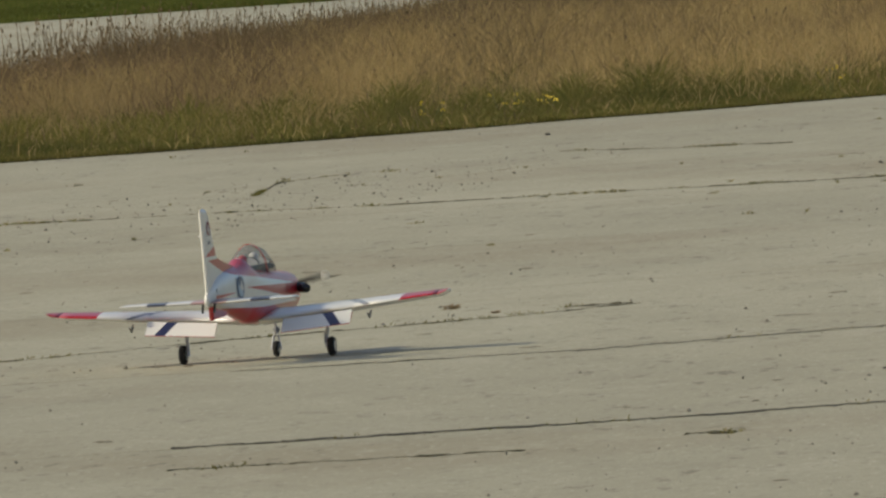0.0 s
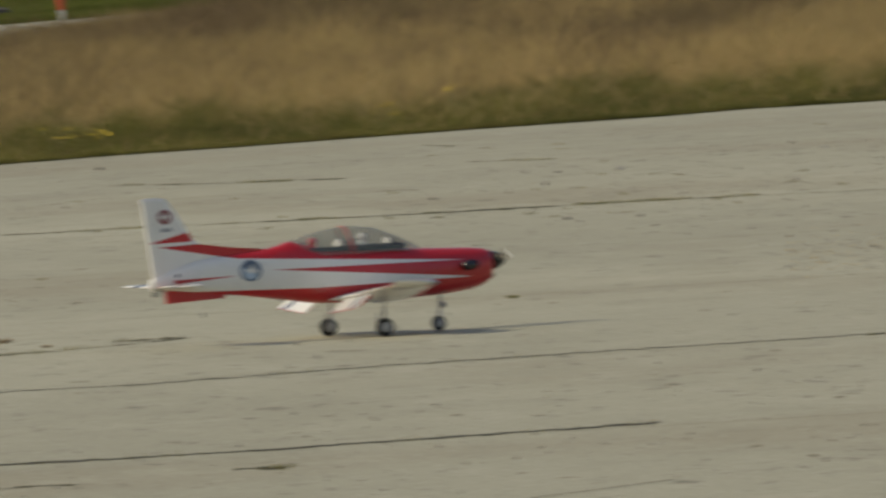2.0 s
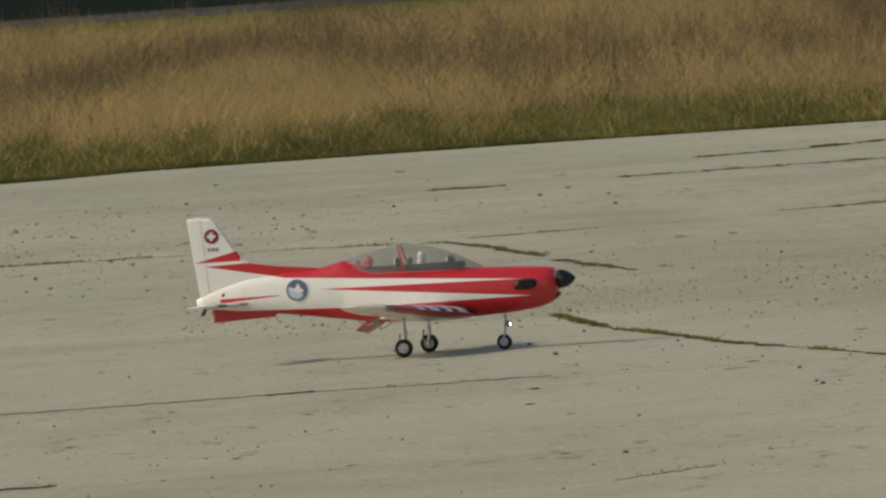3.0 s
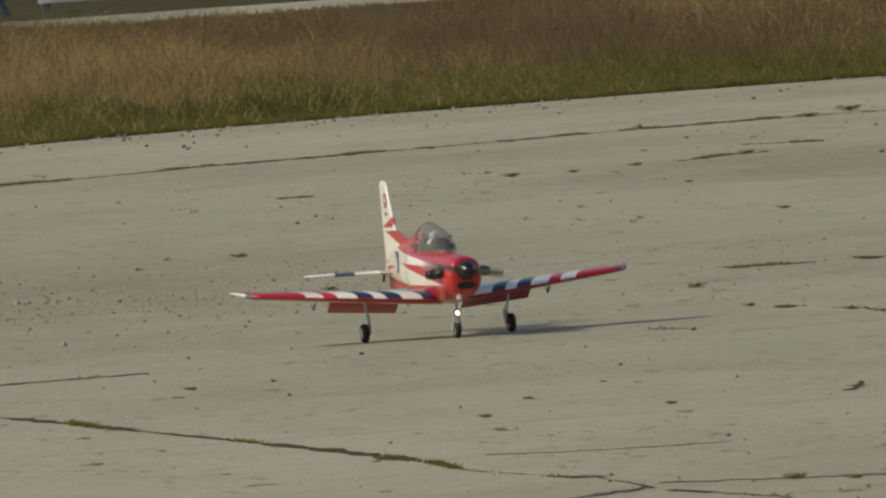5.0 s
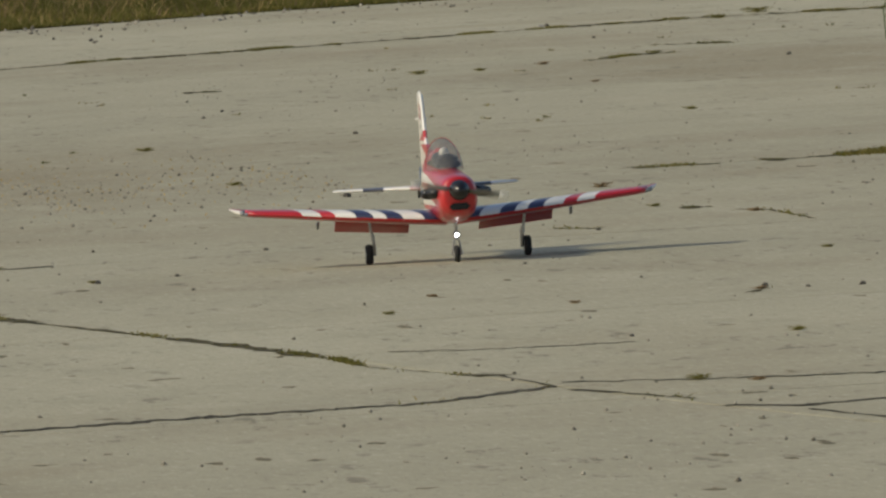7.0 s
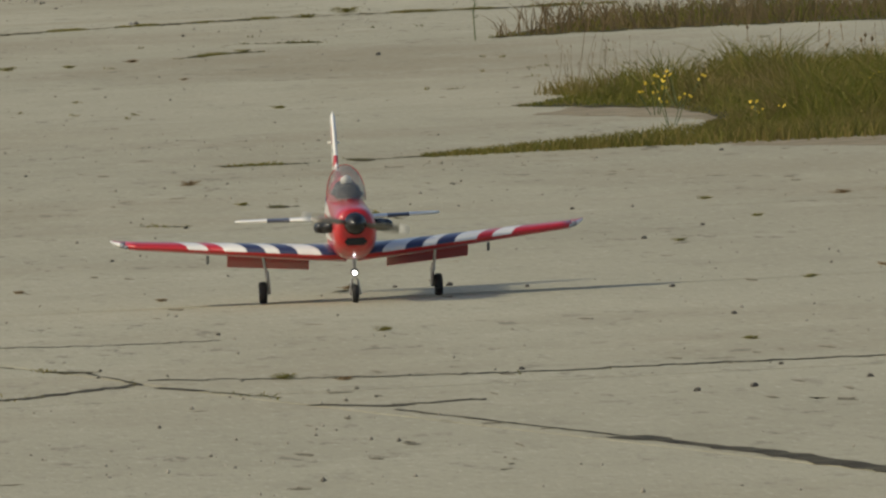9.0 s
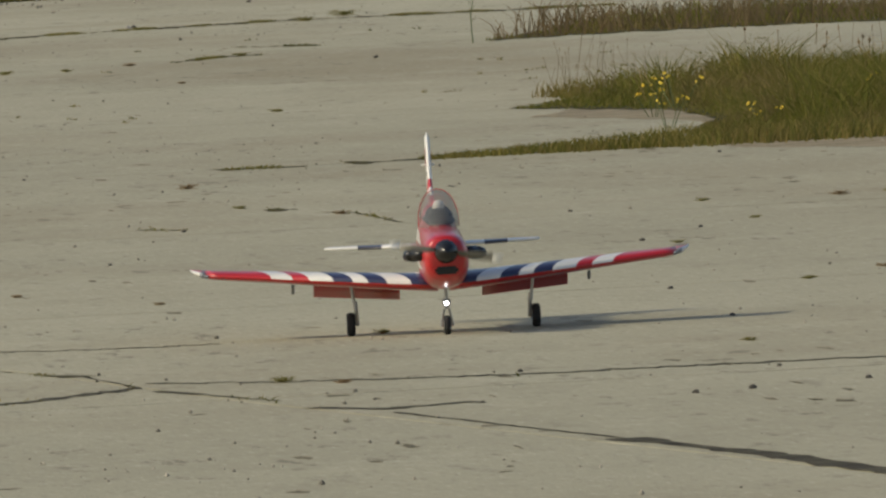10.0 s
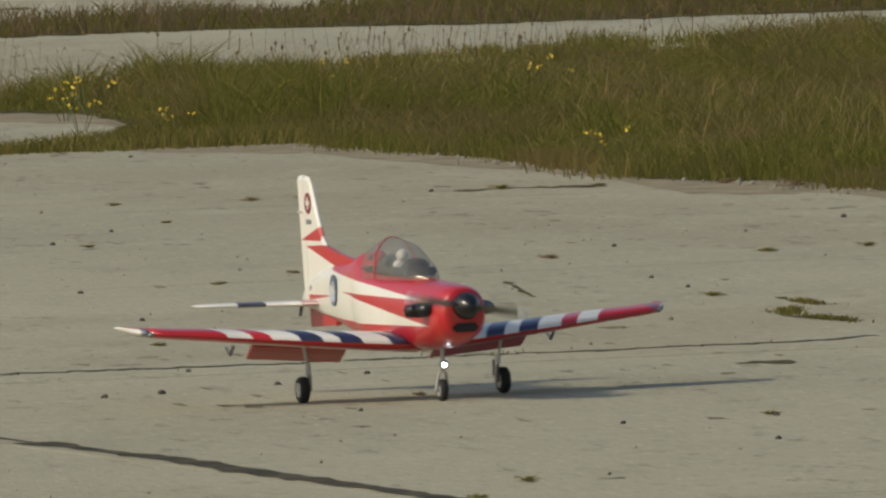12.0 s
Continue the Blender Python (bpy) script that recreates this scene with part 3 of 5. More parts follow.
def scatter_in(points, n):
    """Places inside an outline."""
    px, py = np.array([p[0] for p in points]), np.array([p[1] for p in points])
    x, y = rng.uniform(px.min(), px.max(), n), rng.uniform(py.min(), py.max(), n)
    ins = np.zeros(n, bool)
    for i in range(len(px)):
        j = i - 1
        hit = ((py[i] > y) != (py[j] > y)) & (x < (px[j] - px[i]) * (y - py[i]) / (py[j] - py[i] + 1e-12) + px[i])
        ins ^= hit
    return x[ins], y[ins]


def edge_distance(x, y, points):
    """How far a place lies inside an outline, counting depth at a fifth."""
    best = np.full(len(x), 9.0)
    for (a, b), (c, d) in zip(points, points[1:] + points[:1]):
        dx, dy = c - a, (d - b) * 0.2
        t = np.clip(((x - a) * dx + (y - b) * 0.2 * dy) / (dx * dx + dy * dy + 1e-9), 0, 1)
        best = np.minimum(best, np.hypot(x - a - t * dx, (y - b) * 0.2 - t * dy))
    return best


M_LUSH = blades("island_grass", ((0.128, 0.142, 0.024), (0.220, 0.218, 0.040), (0.32, 0.255, 0.078)), (0.27, 0.195, 0.080), 1.4)
stalks("meadow_weeds", weeds_x, weeds_y, rng.uniform(0.12, 0.34, len(weeds_x)) * low_end(weeds_x, weeds_y), 0.010, "brown withered seed stalks among the meadow grass")
x, y = scatter_in(ISLAND, 190000)
e = edge_distance(x, y, ISLAND)
hump = np.clip(e / 0.30, 0.10, 1) * (0.035 + 0.07 * waves(x * 2, y, 31) + 0.13 * waves(x * 19, y * 3, 37) * waves(x * 7, y * 2, 38))
h = hump * (1 + 0.5 * np.exp(-((x - 9.0) / 0.4) ** 2) * (y > 76)) * rng.uniform(0.4, 1.3, len(x))
isl = new("island_green", blade_mesh("island_green", x, y, h, rng.uniform(0.003, 0.0085, len(x)), 0.7, M_LUSH, rng))
tagged(isl, "green grass tufts on the island in the concrete", "grass", kind="stuff")
x, y = scatter_in(ISLAND, 45000)
e = edge_distance(x, y, ISLAND)
ok = (e > 0.25) & (rng.uniform(0, 1, len(x)) < 0.15 + 0.85 * np.clip((x - 9.6) / 3, 0, 1) * waves(x * 1.5, y * 0.7, 41))
x, y = x[ok], y[ok]
h = (0.08 + 0.13 * waves(x * 2, y, 33)) * rng.uniform(0.5, 1.3, len(x))
dry = new("island_straw", blade_mesh("island_straw", x, y, h, rng.uniform(0.0012, 0.0035, len(x)), 0.6, M_STRAW, rng))
tagged(dry, "dry yellow stems among the island's grass", "grass", kind="stuff")
x, y = scatter_in(STRIP, 26000)
e = np.clip(edge_distance(x, y, STRIP) / 0.5, 0.12, 1)
st = new("strip_grass", blade_mesh("strip_grass", x, y, e * (0.05 + 0.16 * waves(x * 11, y, 43)) * rng.uniform(0.4, 1.3, len(x)), rng.uniform(0.004, 0.010, len(x)), 0.6, M_LUSH, rng))
tagged(st, "low olive grass on a narrow strip", "grass", kind="stuff")
x, y = scatter_in(STRIP, 12000)
st = new("strip_straw", blade_mesh("strip_straw", x, y, (0.06 + 0.12 * waves(x * 3, y, 44)) * rng.uniform(0.4, 1.3, len(x)), rng.uniform(0.003, 0.008, len(x)), 0.6, M_WEED, rng))
tagged(st, "brown dry stems on a narrow strip", "grass", kind="stuff")


# grass that has taken root along the joints
gx, gy, gh = [], [], []
for k, (run, w, grassy) in enumerate(SEAMS):
    for (a, b), (c, d) in zip(run, run[1:]):
        n = int(620 * grassy * math.hypot(c - a, (d - b) * 0.25) * (w / 0.12))
        t = rng.uniform(0, 1, n)
        along = t * math.hypot(c - a, (d - b) * 0.2)
        lump = np.clip(np.sin(along * 7 + k) + np.sin(along * 17.3 + 2 * k + b) * 0.8 + np.sin(along * 3.1 + c * 5) - 0.15 + rng.normal(0, 0.3, n), 0, 1)
        gx.append(a + (c - a) * t + rng.normal(0, 0.012, n)), gy.append(b + (d - b) * t + rng.normal(0, 0.10, n)), gh.append(lump * rng.uniform(0.003, 0.014, n))
gx, gy, gh = np.concatenate(gx), np.concatenate(gy), np.concatenate(gh)
ok = gh > 0.0028
jg = new("joint_grass", blade_mesh("joint_grass", gx[ok], gy[ok], gh[ok], rng.uniform(0.002, 0.006, ok.sum()), 0.8, M_GREEN, rng))
jg.location.z = 0.003
tagged(jg, "short grass rooted along the concrete joints", "grass", kind="stuff")
# a ragged green fringe before the island
n = 4200
fx = rng.uniform(6.8, 9.1, n)
fy = 75.35 + rng.normal(0, 0.10, n) + (fx > 7.7) * rng.uniform(-0.3, 0.5, n)
fh = np.clip((fx - 6.6) / 1.2, 0.15, 1) * rng.uniform(0.025, 0.085, n)
fr = new("fringe_grass", blade_mesh("fringe_grass", fx, fy, fh, rng.uniform(0.004, 0.008, n), 0.5, M_GREEN, rng))
fr.location.z = 0.003
tagged(fr, "low ragged grass fringe along a joint before the island", "grass", kind="stuff")
# clumps that overhang the island's ragged front and back
cx, cy, cr = [], [], []
front = ISLAND[7:16] + [(10.5, 64.6), (12, 63.8)]
for (a, b), (c, d) in list(zip(front, front[1:])) + [((10.0, 88.5), (13.9, 92.5)), ((8.3, 84.5), (9.6, 88))]:
    for _ in range(int(6 + 9 * math.hypot(c - a, (d - b) * 0.2))):
        t, m = rng.uniform(), rng.randint(60, 170)
        r = rng.uniform(0.03, 0.09)
        cx.append(a + (c - a) * t + rng.normal(0, r, m)), cy.append(b + (d - b) * t + 0.7 + rng.normal(0, r * 3, m)), cr.append(rng.uniform(0.25, 1.0, m) * r * rng.uniform(0.8, 1.7))
cx, cy, cr = np.concatenate(cx), np.concatenate(cy), np.concatenate(cr)
cl = new("island_clumps", blade_mesh("island_clumps", cx, cy, cr, rng.uniform(0.002, 0.006, len(cx)), 0.55, M_LUSH, rng))
tagged(cl, "uneven grass clumps along the island's edge", "grass", kind="stuff")
# dark seed stalks at the island's far corner and over its back
n = 700
wx = 8.35 + rng.uniform(0, 1, n) ** 1.5 * 5.5
wy = 79.5 + rng.uniform(0, 7, n) + np.clip(wx - 9, 0, 3) * 1.5
ok = waves(wx * 6, wy, 71) > 0.52
stalks("island_weeds", wx[ok], wy[ok], rng.uniform(0.05, 0.27, ok.sum()), 0.0038, "dark seed stalks standing on the grass island")
n = 260
wx, wy = rng.uniform(10.0, 15.0, n), rng.uniform(88, 96, n)
ok = waves(wx * 3, wy, 73) > 0.40
stalks("gap_weeds", wx[ok], wy[ok], rng.uniform(0.02, 0.10, ok.sum()), 0.009, "sparse withered stalks on the concrete behind the island")
n = 900
wy = rng.uniform(140, 175, n)
wx = -9.6 + rng.uniform(0, 1, n) ** 1.5 * 5.2
stalks("meadow_thistles", wx, wy, rng.uniform(0.12, 0.36, n), 0.011, "dark withered thistle stalks at the meadow's far corner")
# ragged tall stalks at the meadow's end
n = 1500
wx = rng.uniform(-7.6, 9.5, n)
ok = waves(wx * 2.2, wx * 0, 75) > 0.42
wx = wx[ok]
wy = end_np(wx) - rng.uniform(1, 14, len(wx))
stalks("end_stalks", wx, wy, rng.uniform(0.18, 0.62, len(wx)) * waves(wx * 5, wx * 0, 76) + 0.12, 0.008, "tall dry stalks along the meadow's end")


# the lawn's own blades, long at its edges
n = 60000
x, y = rng.uniform(-15, -5, n), 203 + rng.uniform(0, 1, n) ** 1.3 * 57
y = np.maximum(y, np.interp(x, [-15, -9, -6], [204.2, 205.4, 212.9]) + rng.uniform(0, 0.6, n))
h = (0.02 + 0.05 * waves(x * 2, y * 0.5, 57) + 0.10 * np.exp(-((y - 207) / 2.0) ** 2) * waves(x * 3, y, 58) + 0.16 * np.clip((y - 232) / 5, 0, 1)) * rng.uniform(0.5, 1.2, n)
lawn = new("lawn_grass", blade_mesh("lawn_grass", x, y, h, rng.uniform(0.008, 0.018, n), 0.6, blades("lawn_blades", ((0.125, 0.155, 0.026), (0.18, 0.20, 0.042), (0.22, 0.20, 0.055)), (0.10, 0.115, 0.022), 0.3), rng))
tagged(lawn, "green lawn grass, longer at its edges", "grass", kind="stuff")


# ---- far side: building, poles, tape, barrier ----
M_PALE = plain("pale_green_render", (0.25, 0.30, 0.165), 0.85, bump=0.2, scale=3.0)
M_DGREEN = plain("dark_green_cladding", (0.035, 0.05, 0.032), 0.8, scale=2.0, vary=0.3)
M_SLATE = plain("slate_blue_panel", (0.07, 0.085, 0.095), 0.7, scale=1.5, vary=0.3)
M_PANE = plain("dark_window_pane", (0.02, 0.024, 0.028), 0.12)
M_STONE = plain("grey_stone", (0.17, 0.165, 0.15), 0.9, scale=12.0, vary=0.4, bump=0.5)
M_PEBBLE = plain("dark_pebble", (0.085, 0.075, 0.062), 0.9, scale=20.0, vary=0.4, bump=0.4)
M_LIGHTSTONE = plain("pale_stone", (0.38, 0.36, 0.31), 0.9, scale=20.0, vary=0.3, bump=0.4)
M_RUST = plain("rusty_iron", (0.13, 0.06, 0.035), 0.85, scale=25.0, vary=0.5)
M_TAPE_R, M_TAPE_W = plain("tape_red", (0.55, 0.07, 0.03), 0.5), plain("tape_white", (0.72, 0.70, 0.66), 0.5)


def thing(name, label, category, group=""):
    return tagged(new(name), label, category, group)


def building():
    b = thing("building", "low building with pale green piers and dark green cladding", "building")
    # the lit bay of piers is set a little askew; the long wall stands across the view
    m = pose(-8.12, 238, 0, 0, 0, 180 - 22)
    span = 2.05
    bm = bmesh.new()
    box(bm, (0, -0.35, 0), (span, -0.04, 3.2), m)
    part("bay_wall", bm, M_PANE, b, "dark glazing behind the piers")
    for s0, s1 in ((0.20, 0.40), (0.70, 1.00), (1.26, 1.55), (1.74, 2.05)):
        bm = bmesh.new()
        box(bm, (s0, -0.036, 0), (s1, 0.16, 3.2), m, 0.015)
        part("pier", bm, M_PALE, b, "pale green rendered pier")
    bm = bmesh.new()
    box(bm, (0.41, -0.036, 0.42), (0.69, 0.0, 3.2), m)
    w = part("window", bm, M_PANE, b, "dark window between the piers")
    bm = bmesh.new()
    box(bm, (0.52, 0.003, 0.42), (0.56, 0.04, 3.2), m)
    part("mullion", bm, M_PALE, w)
    bm = bmesh.new()
    box(bm, (0.10, 0.165, 0), (0.75, 0.42, 0.34), m, 0.02)
    part("sill", bm, M_STONE, w, "grey concrete sill block")
    bm = bmesh.new()
    box(bm, (-8.4, 238.2, 0), (14, 238.6, 3.2))
    part("long_wall", bm, M_DGREEN, b, "dark green clad wall in shade")
    for x0, x1 in ((-5.87, -4.345), (-4.335, -2.80)):
        bm = bmesh.new()
        box(bm, (x0, 238.10, 0.1), (x1, 238.197, 2.6), bevel=0.01)
        part("door", bm, M_SLATE, b, "slate blue sliding door panel")
    bm = bmesh.new()
    box(bm, (-4.30, 238.06, 0.32), (-4.02, 238.096, 0.62), bevel=0.008)
    part("hatch", bm, M_PANE, b, "small dark hatch in the door")
    bm = bmesh.new()
    box(bm, (-8.4, 237.9, 0), (14, 238.19, 0.10))
    part("plinth", bm, M_STONE, b)
    bm = bmesh.new()
    box(bm, (-10.6, 237.2, 3.2), (14.2, 262, 3.4))
    part("roof", bm, M_SLATE, b)


building()


def banded_pole():
    p = thing("marker_pole", "leaning red and white banded marker pole in the meadow", "pole")
    base, top = Vector((-7.22, 207, 0)), Vector((-7.36, 207, 2.4))
    cuts = [0, 0.12, 0.19, 0.48, 0.80, 1.12, 1.5, 1.9, 2.4]
    for i, (a, b) in enumerate(zip(cuts, cuts[1:])):
        bm = bmesh.new()
        f = lambda z: base.lerp(top, z / 2.4)
        r = lambda z: 0.012 + 0.048 * min(1, z / 0.35)
        tube(bm, f(a), f(b), r(a), r(b), 14)
        part("band", bm, M_TAPE_R if i % 2 == 1 or i == 2 else M_TAPE_W, p)
    bm = bmesh.new()
    tube(bm, (-9.32, 231, 0), (-9.44, 231, 2.2), 0.028, 0.024)
    q = part("rusty_pole", bm, M_RUST, None)
    tagged(q, "thin rusty iron post on the lawn", "post")


banded_pole()


def ribbon(name, a, b, sag, label):
    """Barrier tape between two points, in red and white lengths."""
    t = thing(name, label, "tape")
    n = 14
    pts = [Vector(a).lerp(Vector(b), i / n) - Vector((0, 0, sag * math.sin(math.pi * i / n))) for i in range(n + 1)]
    for i, (p, q) in enumerate(zip(pts, pts[1:])):
        bm = bmesh.new()
        vs = [bm.verts.new(v) for v in (p - Vector((0, 0, 0.026)), q - Vector((0, 0, 0.026)), q + Vector((0, 0, 0.026)), p + Vector((0, 0, 0.026)))]
        f = bm.faces.new(vs)
        bmesh.ops.solidify(bm, geom=[f], thickness=0.003)
        part("tape_length", bm, M_TAPE_R if i % 2 else M_TAPE_W, t)


ribbon("barrier_tape", (-13.2, 231, 0.40), (-9.40, 230.95, 0.80), 0.05, "red and white barrier tape strung between posts")
ribbon("barrier_tape", (-9.40, 230.95, 0.80), (-7.29, 206.95, 1.02), 0.02, "red and white barrier tape strung to the marker pole")


def rock(name, at, size, material, seed, label, category="stone", group="", flat=0.6):
    r = random.Random(seed)
    bm = bmesh.new()
    bmesh.ops.create_icosphere(bm, subdivisions=2, radius=1)
    off = Vector((r.uniform(0, 50), r.uniform(0, 50), r.uniform(0, 50)))
    for v in bm.verts:
        v.co *= 1 + 0.45 * noise.noise(v.co * 1.4 + off)
        v.co = Vector((v.co.x * size, v.co.y * size * 0.9, max(-0.25 * size * flat, v.co.z * size * flat)))
    bmesh.ops.translate(bm, verts=bm.verts, vec=(at[0], at[1], 0.2 * size * flat + 0.0015))
    ob = part(name, bm, material, None)
    return tagged(ob, label, category, group)


for i in range(9):
    rock("stone", (-9.14 + i * 0.092, 220 + (i % 3) * 0.8), 0.115 + 0.03 * (i % 2), M_PEBBLE, 40 + i, "dark stone in a low heap beside the post", group="stone heap")


def barrier():
    b = thing("road_barrier", "white barrier board with dark red squares by the road", "barrier")
    bm = bmesh.new()
    box(bm, (9.95, 211, 0.10), (13.0, 211.06, 0.75), bevel=0.01)
    part("board", bm, M_WHITE, b)
    for i in range(4):
        bm = bmesh.new()
        box(bm, (10.05 + i * 0.72, 210.99, 0.16), (10.32 + i * 0.72, 210.997, 0.75))
        part("square", bm, M_RED, b, "dark red painted square")
    for x0 in (10.0, 12.9):
        bm = bmesh.new()
        box(bm, (x0, 211.07, 0), (x0 + 0.08, 211.15, 0.8))
        part("leg", bm, M_STONE, b)
    p = bmesh.new()
    tube(p, (9.42, 209, 0), (9.40, 209, 1.2), 0.10, 0.08)
    tube(p, (9.42, 209, 0), (9.42, 209, 0.12), 0.16, 0.12)
    tagged(part("concrete_post", p, M_STONE, None), "grey concrete bollard beside the barrier", "bollard")


barrier()


# ---- weeds, stones and gravel on the apron ----
TUFTS_A = [(-2.82, 72.7, 1.5), (-1.02, 74.9, 1.1), (-3.24, 72.8, 1), (-2.63, 71.7, 0.8), (6.79, 97.3, 1.8), (7.09, 97.3, 1.3), (7.45, 98.0, 1.4), (7.10, 85.4, 1.2), (4.69, 83.5, 1.5), (5.71, 72.7, 1.6), (5.66, 73.1, 1.2),
           (4.28, 51.7, 1.3), (4.41, 51.4, 0.9), (5.64, 69.5, 1.0), (5.74, 68.9, 1.2), (5.86, 68.1, 1.1), (4.62, 76.4, 1.3), (3.41, 64.1, 0.8), (4.22, 60.4, 0.7), (3.99, 58.9, 0.9), (4.85, 55.2, 1.0),
           (4.53, 58.9, 0.8), (4.28, 112.0, 2.6), (4.45, 112.9, 2.2), (4.90, 113.6, 3.2), (9.53, 109.9, 3.0), (9.22, 108.8, 2.2), (7.29, 92.8, 0.9), (5.91, 63.6, 1.0), (5.66, 63.2, 0.8)]
TUFTS_B = [(5.10, 59.2, 1.0), (8.09, 99.2, 1.6), (7.00, 67.3, 1.0), (7.45, 67.2, 1.3), (7.63, 67.3, 0.9), (5.62, 53.0, 0.9), (6.65, 58.9, 0.9), (6.42, 62.5, 0.8), (6.92, 64.9, 0.8),
           (7.45, 59.3, 1.2), (8.07, 59.1, 1.2), (8.31, 67.4, 1.4), (8.63, 67.3, 1.0), (7.38, 55.2, 1.3), (8.38, 59.2, 1.2), (7.51, 54.1, 1.2), (5.36, 43.2, 1.1), (5.16, 42.4, 0.9), (5.78, 48.6, 0.8), (6.33, 46.4, 0.8), (6.34, 58.1, 0.9),
           (9.14, 66.2, 2.2), (9.24, 65.6, 2.4), (9.33, 64.6, 2.0), (9.0, 66.9, 1.6)]
STONES_A = [(-3.70, 110.5, 1.5), (-0.80, 100.7, 2.3), (-0.95, 89.0, 1.2), (-1.65, 95.7, 1.1), (-1.14, 97.8, 1), (-1.11, 100.9, 1), (-4.43, 101.7, 1.1), (-0.63, 88.8, 0.9), (-1.09, 61.6, 0.7), (1.81, 100.9, 1.2), (1.08, 100.6, 1),
            (0.06, 105.6, 1), (0.22, 103.4, 1.7), (1.97, 65.5, 0.7), (1.98, 63.5, 0.9), (1.26, 69.4, 1.1), (1.20, 71.0, 0.9), (1.23, 57.8, 0.9), (0.97, 86.2, 0.9), (2.10, 97.2, 1), (5.62, 84.4, 1.1), (9.56, 116.5, 1.5),
            (8.31, 109.3, 1.6), (7.14, 118.6, 1.6), (6.12, 113.7, 1.4), (5.99, 115.2, 1.1), (5.30, 89.6, 0.9), (5.46, 90.9, 0.9)]
STONES_B = [(4.08, 72.3, 0.7), (3.69, 64.3, 0.8), (4.13, 66.8, 0.9), (4.72, 63.3, 0.7), (8.53, 96.7, 1.3), (4.85, 73.5, 1.7), (8.23, 104.7, 1.0), (5.38, 59.0, 1.0), (5.23, 59.1, 0.8), (5.67, 63.2, 0.8), (3.64, 62.6, 0.7), (5.56, 58.5, 0.7),
            (5.91, 57.8, 0.9), (5.24, 49.4, 1.0), (5.09, 49.3, 1.0), (5.80, 55.1, 0.8), (5.13, 59.4, 1.0), (4.42, 55.5, 0.7), (4.87, 51.5, 0.8), (6.51, 66.8, 0.7), (6.66, 64.1, 0.8), (5.84, 50.2, 0.9), (5.47, 50.9, 0.7)]
STONES_C = [(5.96, 46.2, 0.7), (6.14, 44.9, 0.8), (6.33, 46.3, 0.8), (7.76, 60.2, 0.8), (7.45, 57.0, 0.7), (7.42, 56.0, 0.7), (5.53, 47.7, 0.7), (8.08, 67.4, 0.8), (7.77, 74.0, 0.8), (6.35, 62.9, 0.9), (5.56, 49.7, 0.9), (8.75, 62.3, 1.0),
            (3.50, 77.7, 1.7), (3.34, 70.8, 1.6), (3.09, 78.9, 1.6), (2.97, 73.7, 1.1), (3.07, 72.0, 1.0), (4.10, 101.6, 1.0), (3.66, 100.2, 1.6), (5.23, 66.8, 0.8), (8.35, 109.4, 1.4), (5.31, 75.3, 0.7), (3.42, 64.0, 1.0)]


def tuft(at, size, seed):
    """A low weed rooted in the concrete: leaves that spread from one root."""
    r = random.Random(seed)
    verts, faces = [(0, 0, 0)], []
    for _ in range(int(34 + 26 * size)):
        a, far, up = r.uniform(0, 6.28), r.uniform(0.006, 0.038) * size, r.uniform(0.001, 0.010) * size
        dx, dy, w = math.cos(a) * far, math.sin(a) * far * 3.5, r.uniform(0.0012, 0.003)
        k = len(verts)
        verts += [(dx * 0.6 - w, dy * 0.6, up), (dx, dy, up * r.uniform(0.5, 1.2)), (dx * 0.6 + w, dy * 0.6, up * 0.9)]
        faces.append((0, k, k + 1, k + 2))
    ob = new("weed_tuft", mesh_of("weed_tuft", verts, faces, [M_GREEN if seed % 3 else M_WEED]))
    ob.location = (at[0], at[1], 0.0015)
    return tagged(ob, "small weed rooted in the concrete", "weed", "weeds on the apron")


placed = []
for i, (x, y, k) in enumerate(TUFTS_A + TUFTS_B):
    if all(abs(x - u) > 0.12 or abs(y - v) > 1.2 for u, v in placed):
        placed.append((x, y))
        tuft((x, y), k, i)
for i, (x, y, k) in enumerate(STONES_A + STONES_B + STONES_C):
    pale = k > 1.5 and (x, y) != (4.85, 73.5)
    rock("stone", (x, y), 0.0095 * k, M_LIGHTSTONE if pale else M_PEBBLE, 100 + i, "pale stone lying on the concrete" if pale else "small dark stone lying on the concrete", group="loose stones", flat=0.9)


def gravel(name, xs, ys, rs, material, label):
    """Many pebbles of eight faces each, in one mesh."""
    n = len(xs)
    unit = np.array([(1, 0, 0), (0, 1, 0), (-1, 0, 0), (0, -1, 0), (0.1, 0.1, 1), (0, 0, -0.4)])
    tri = np.array([(0, 1, 4), (1, 2, 4), (2, 3, 4), (3, 0, 4), (1, 0, 5), (2, 1, 5), (3, 2, 5), (0, 3, 5)])
    v = unit[None] * rng.uniform(0.6, 1.25, (n, 6, 1)) * rs[:, None, None] + np.stack([xs, ys, rs * 0.3 + 0.0015], 1)[:, None]
    f = (tri[None] + (np.arange(n) * 6)[:, None, None]).reshape(-1, 3)
    me = mesh_of(name, v.reshape(-1, 3).tolist(), f.tolist(), [material])
    return tagged(new(name, me), label, "gravel", kind="stuff")


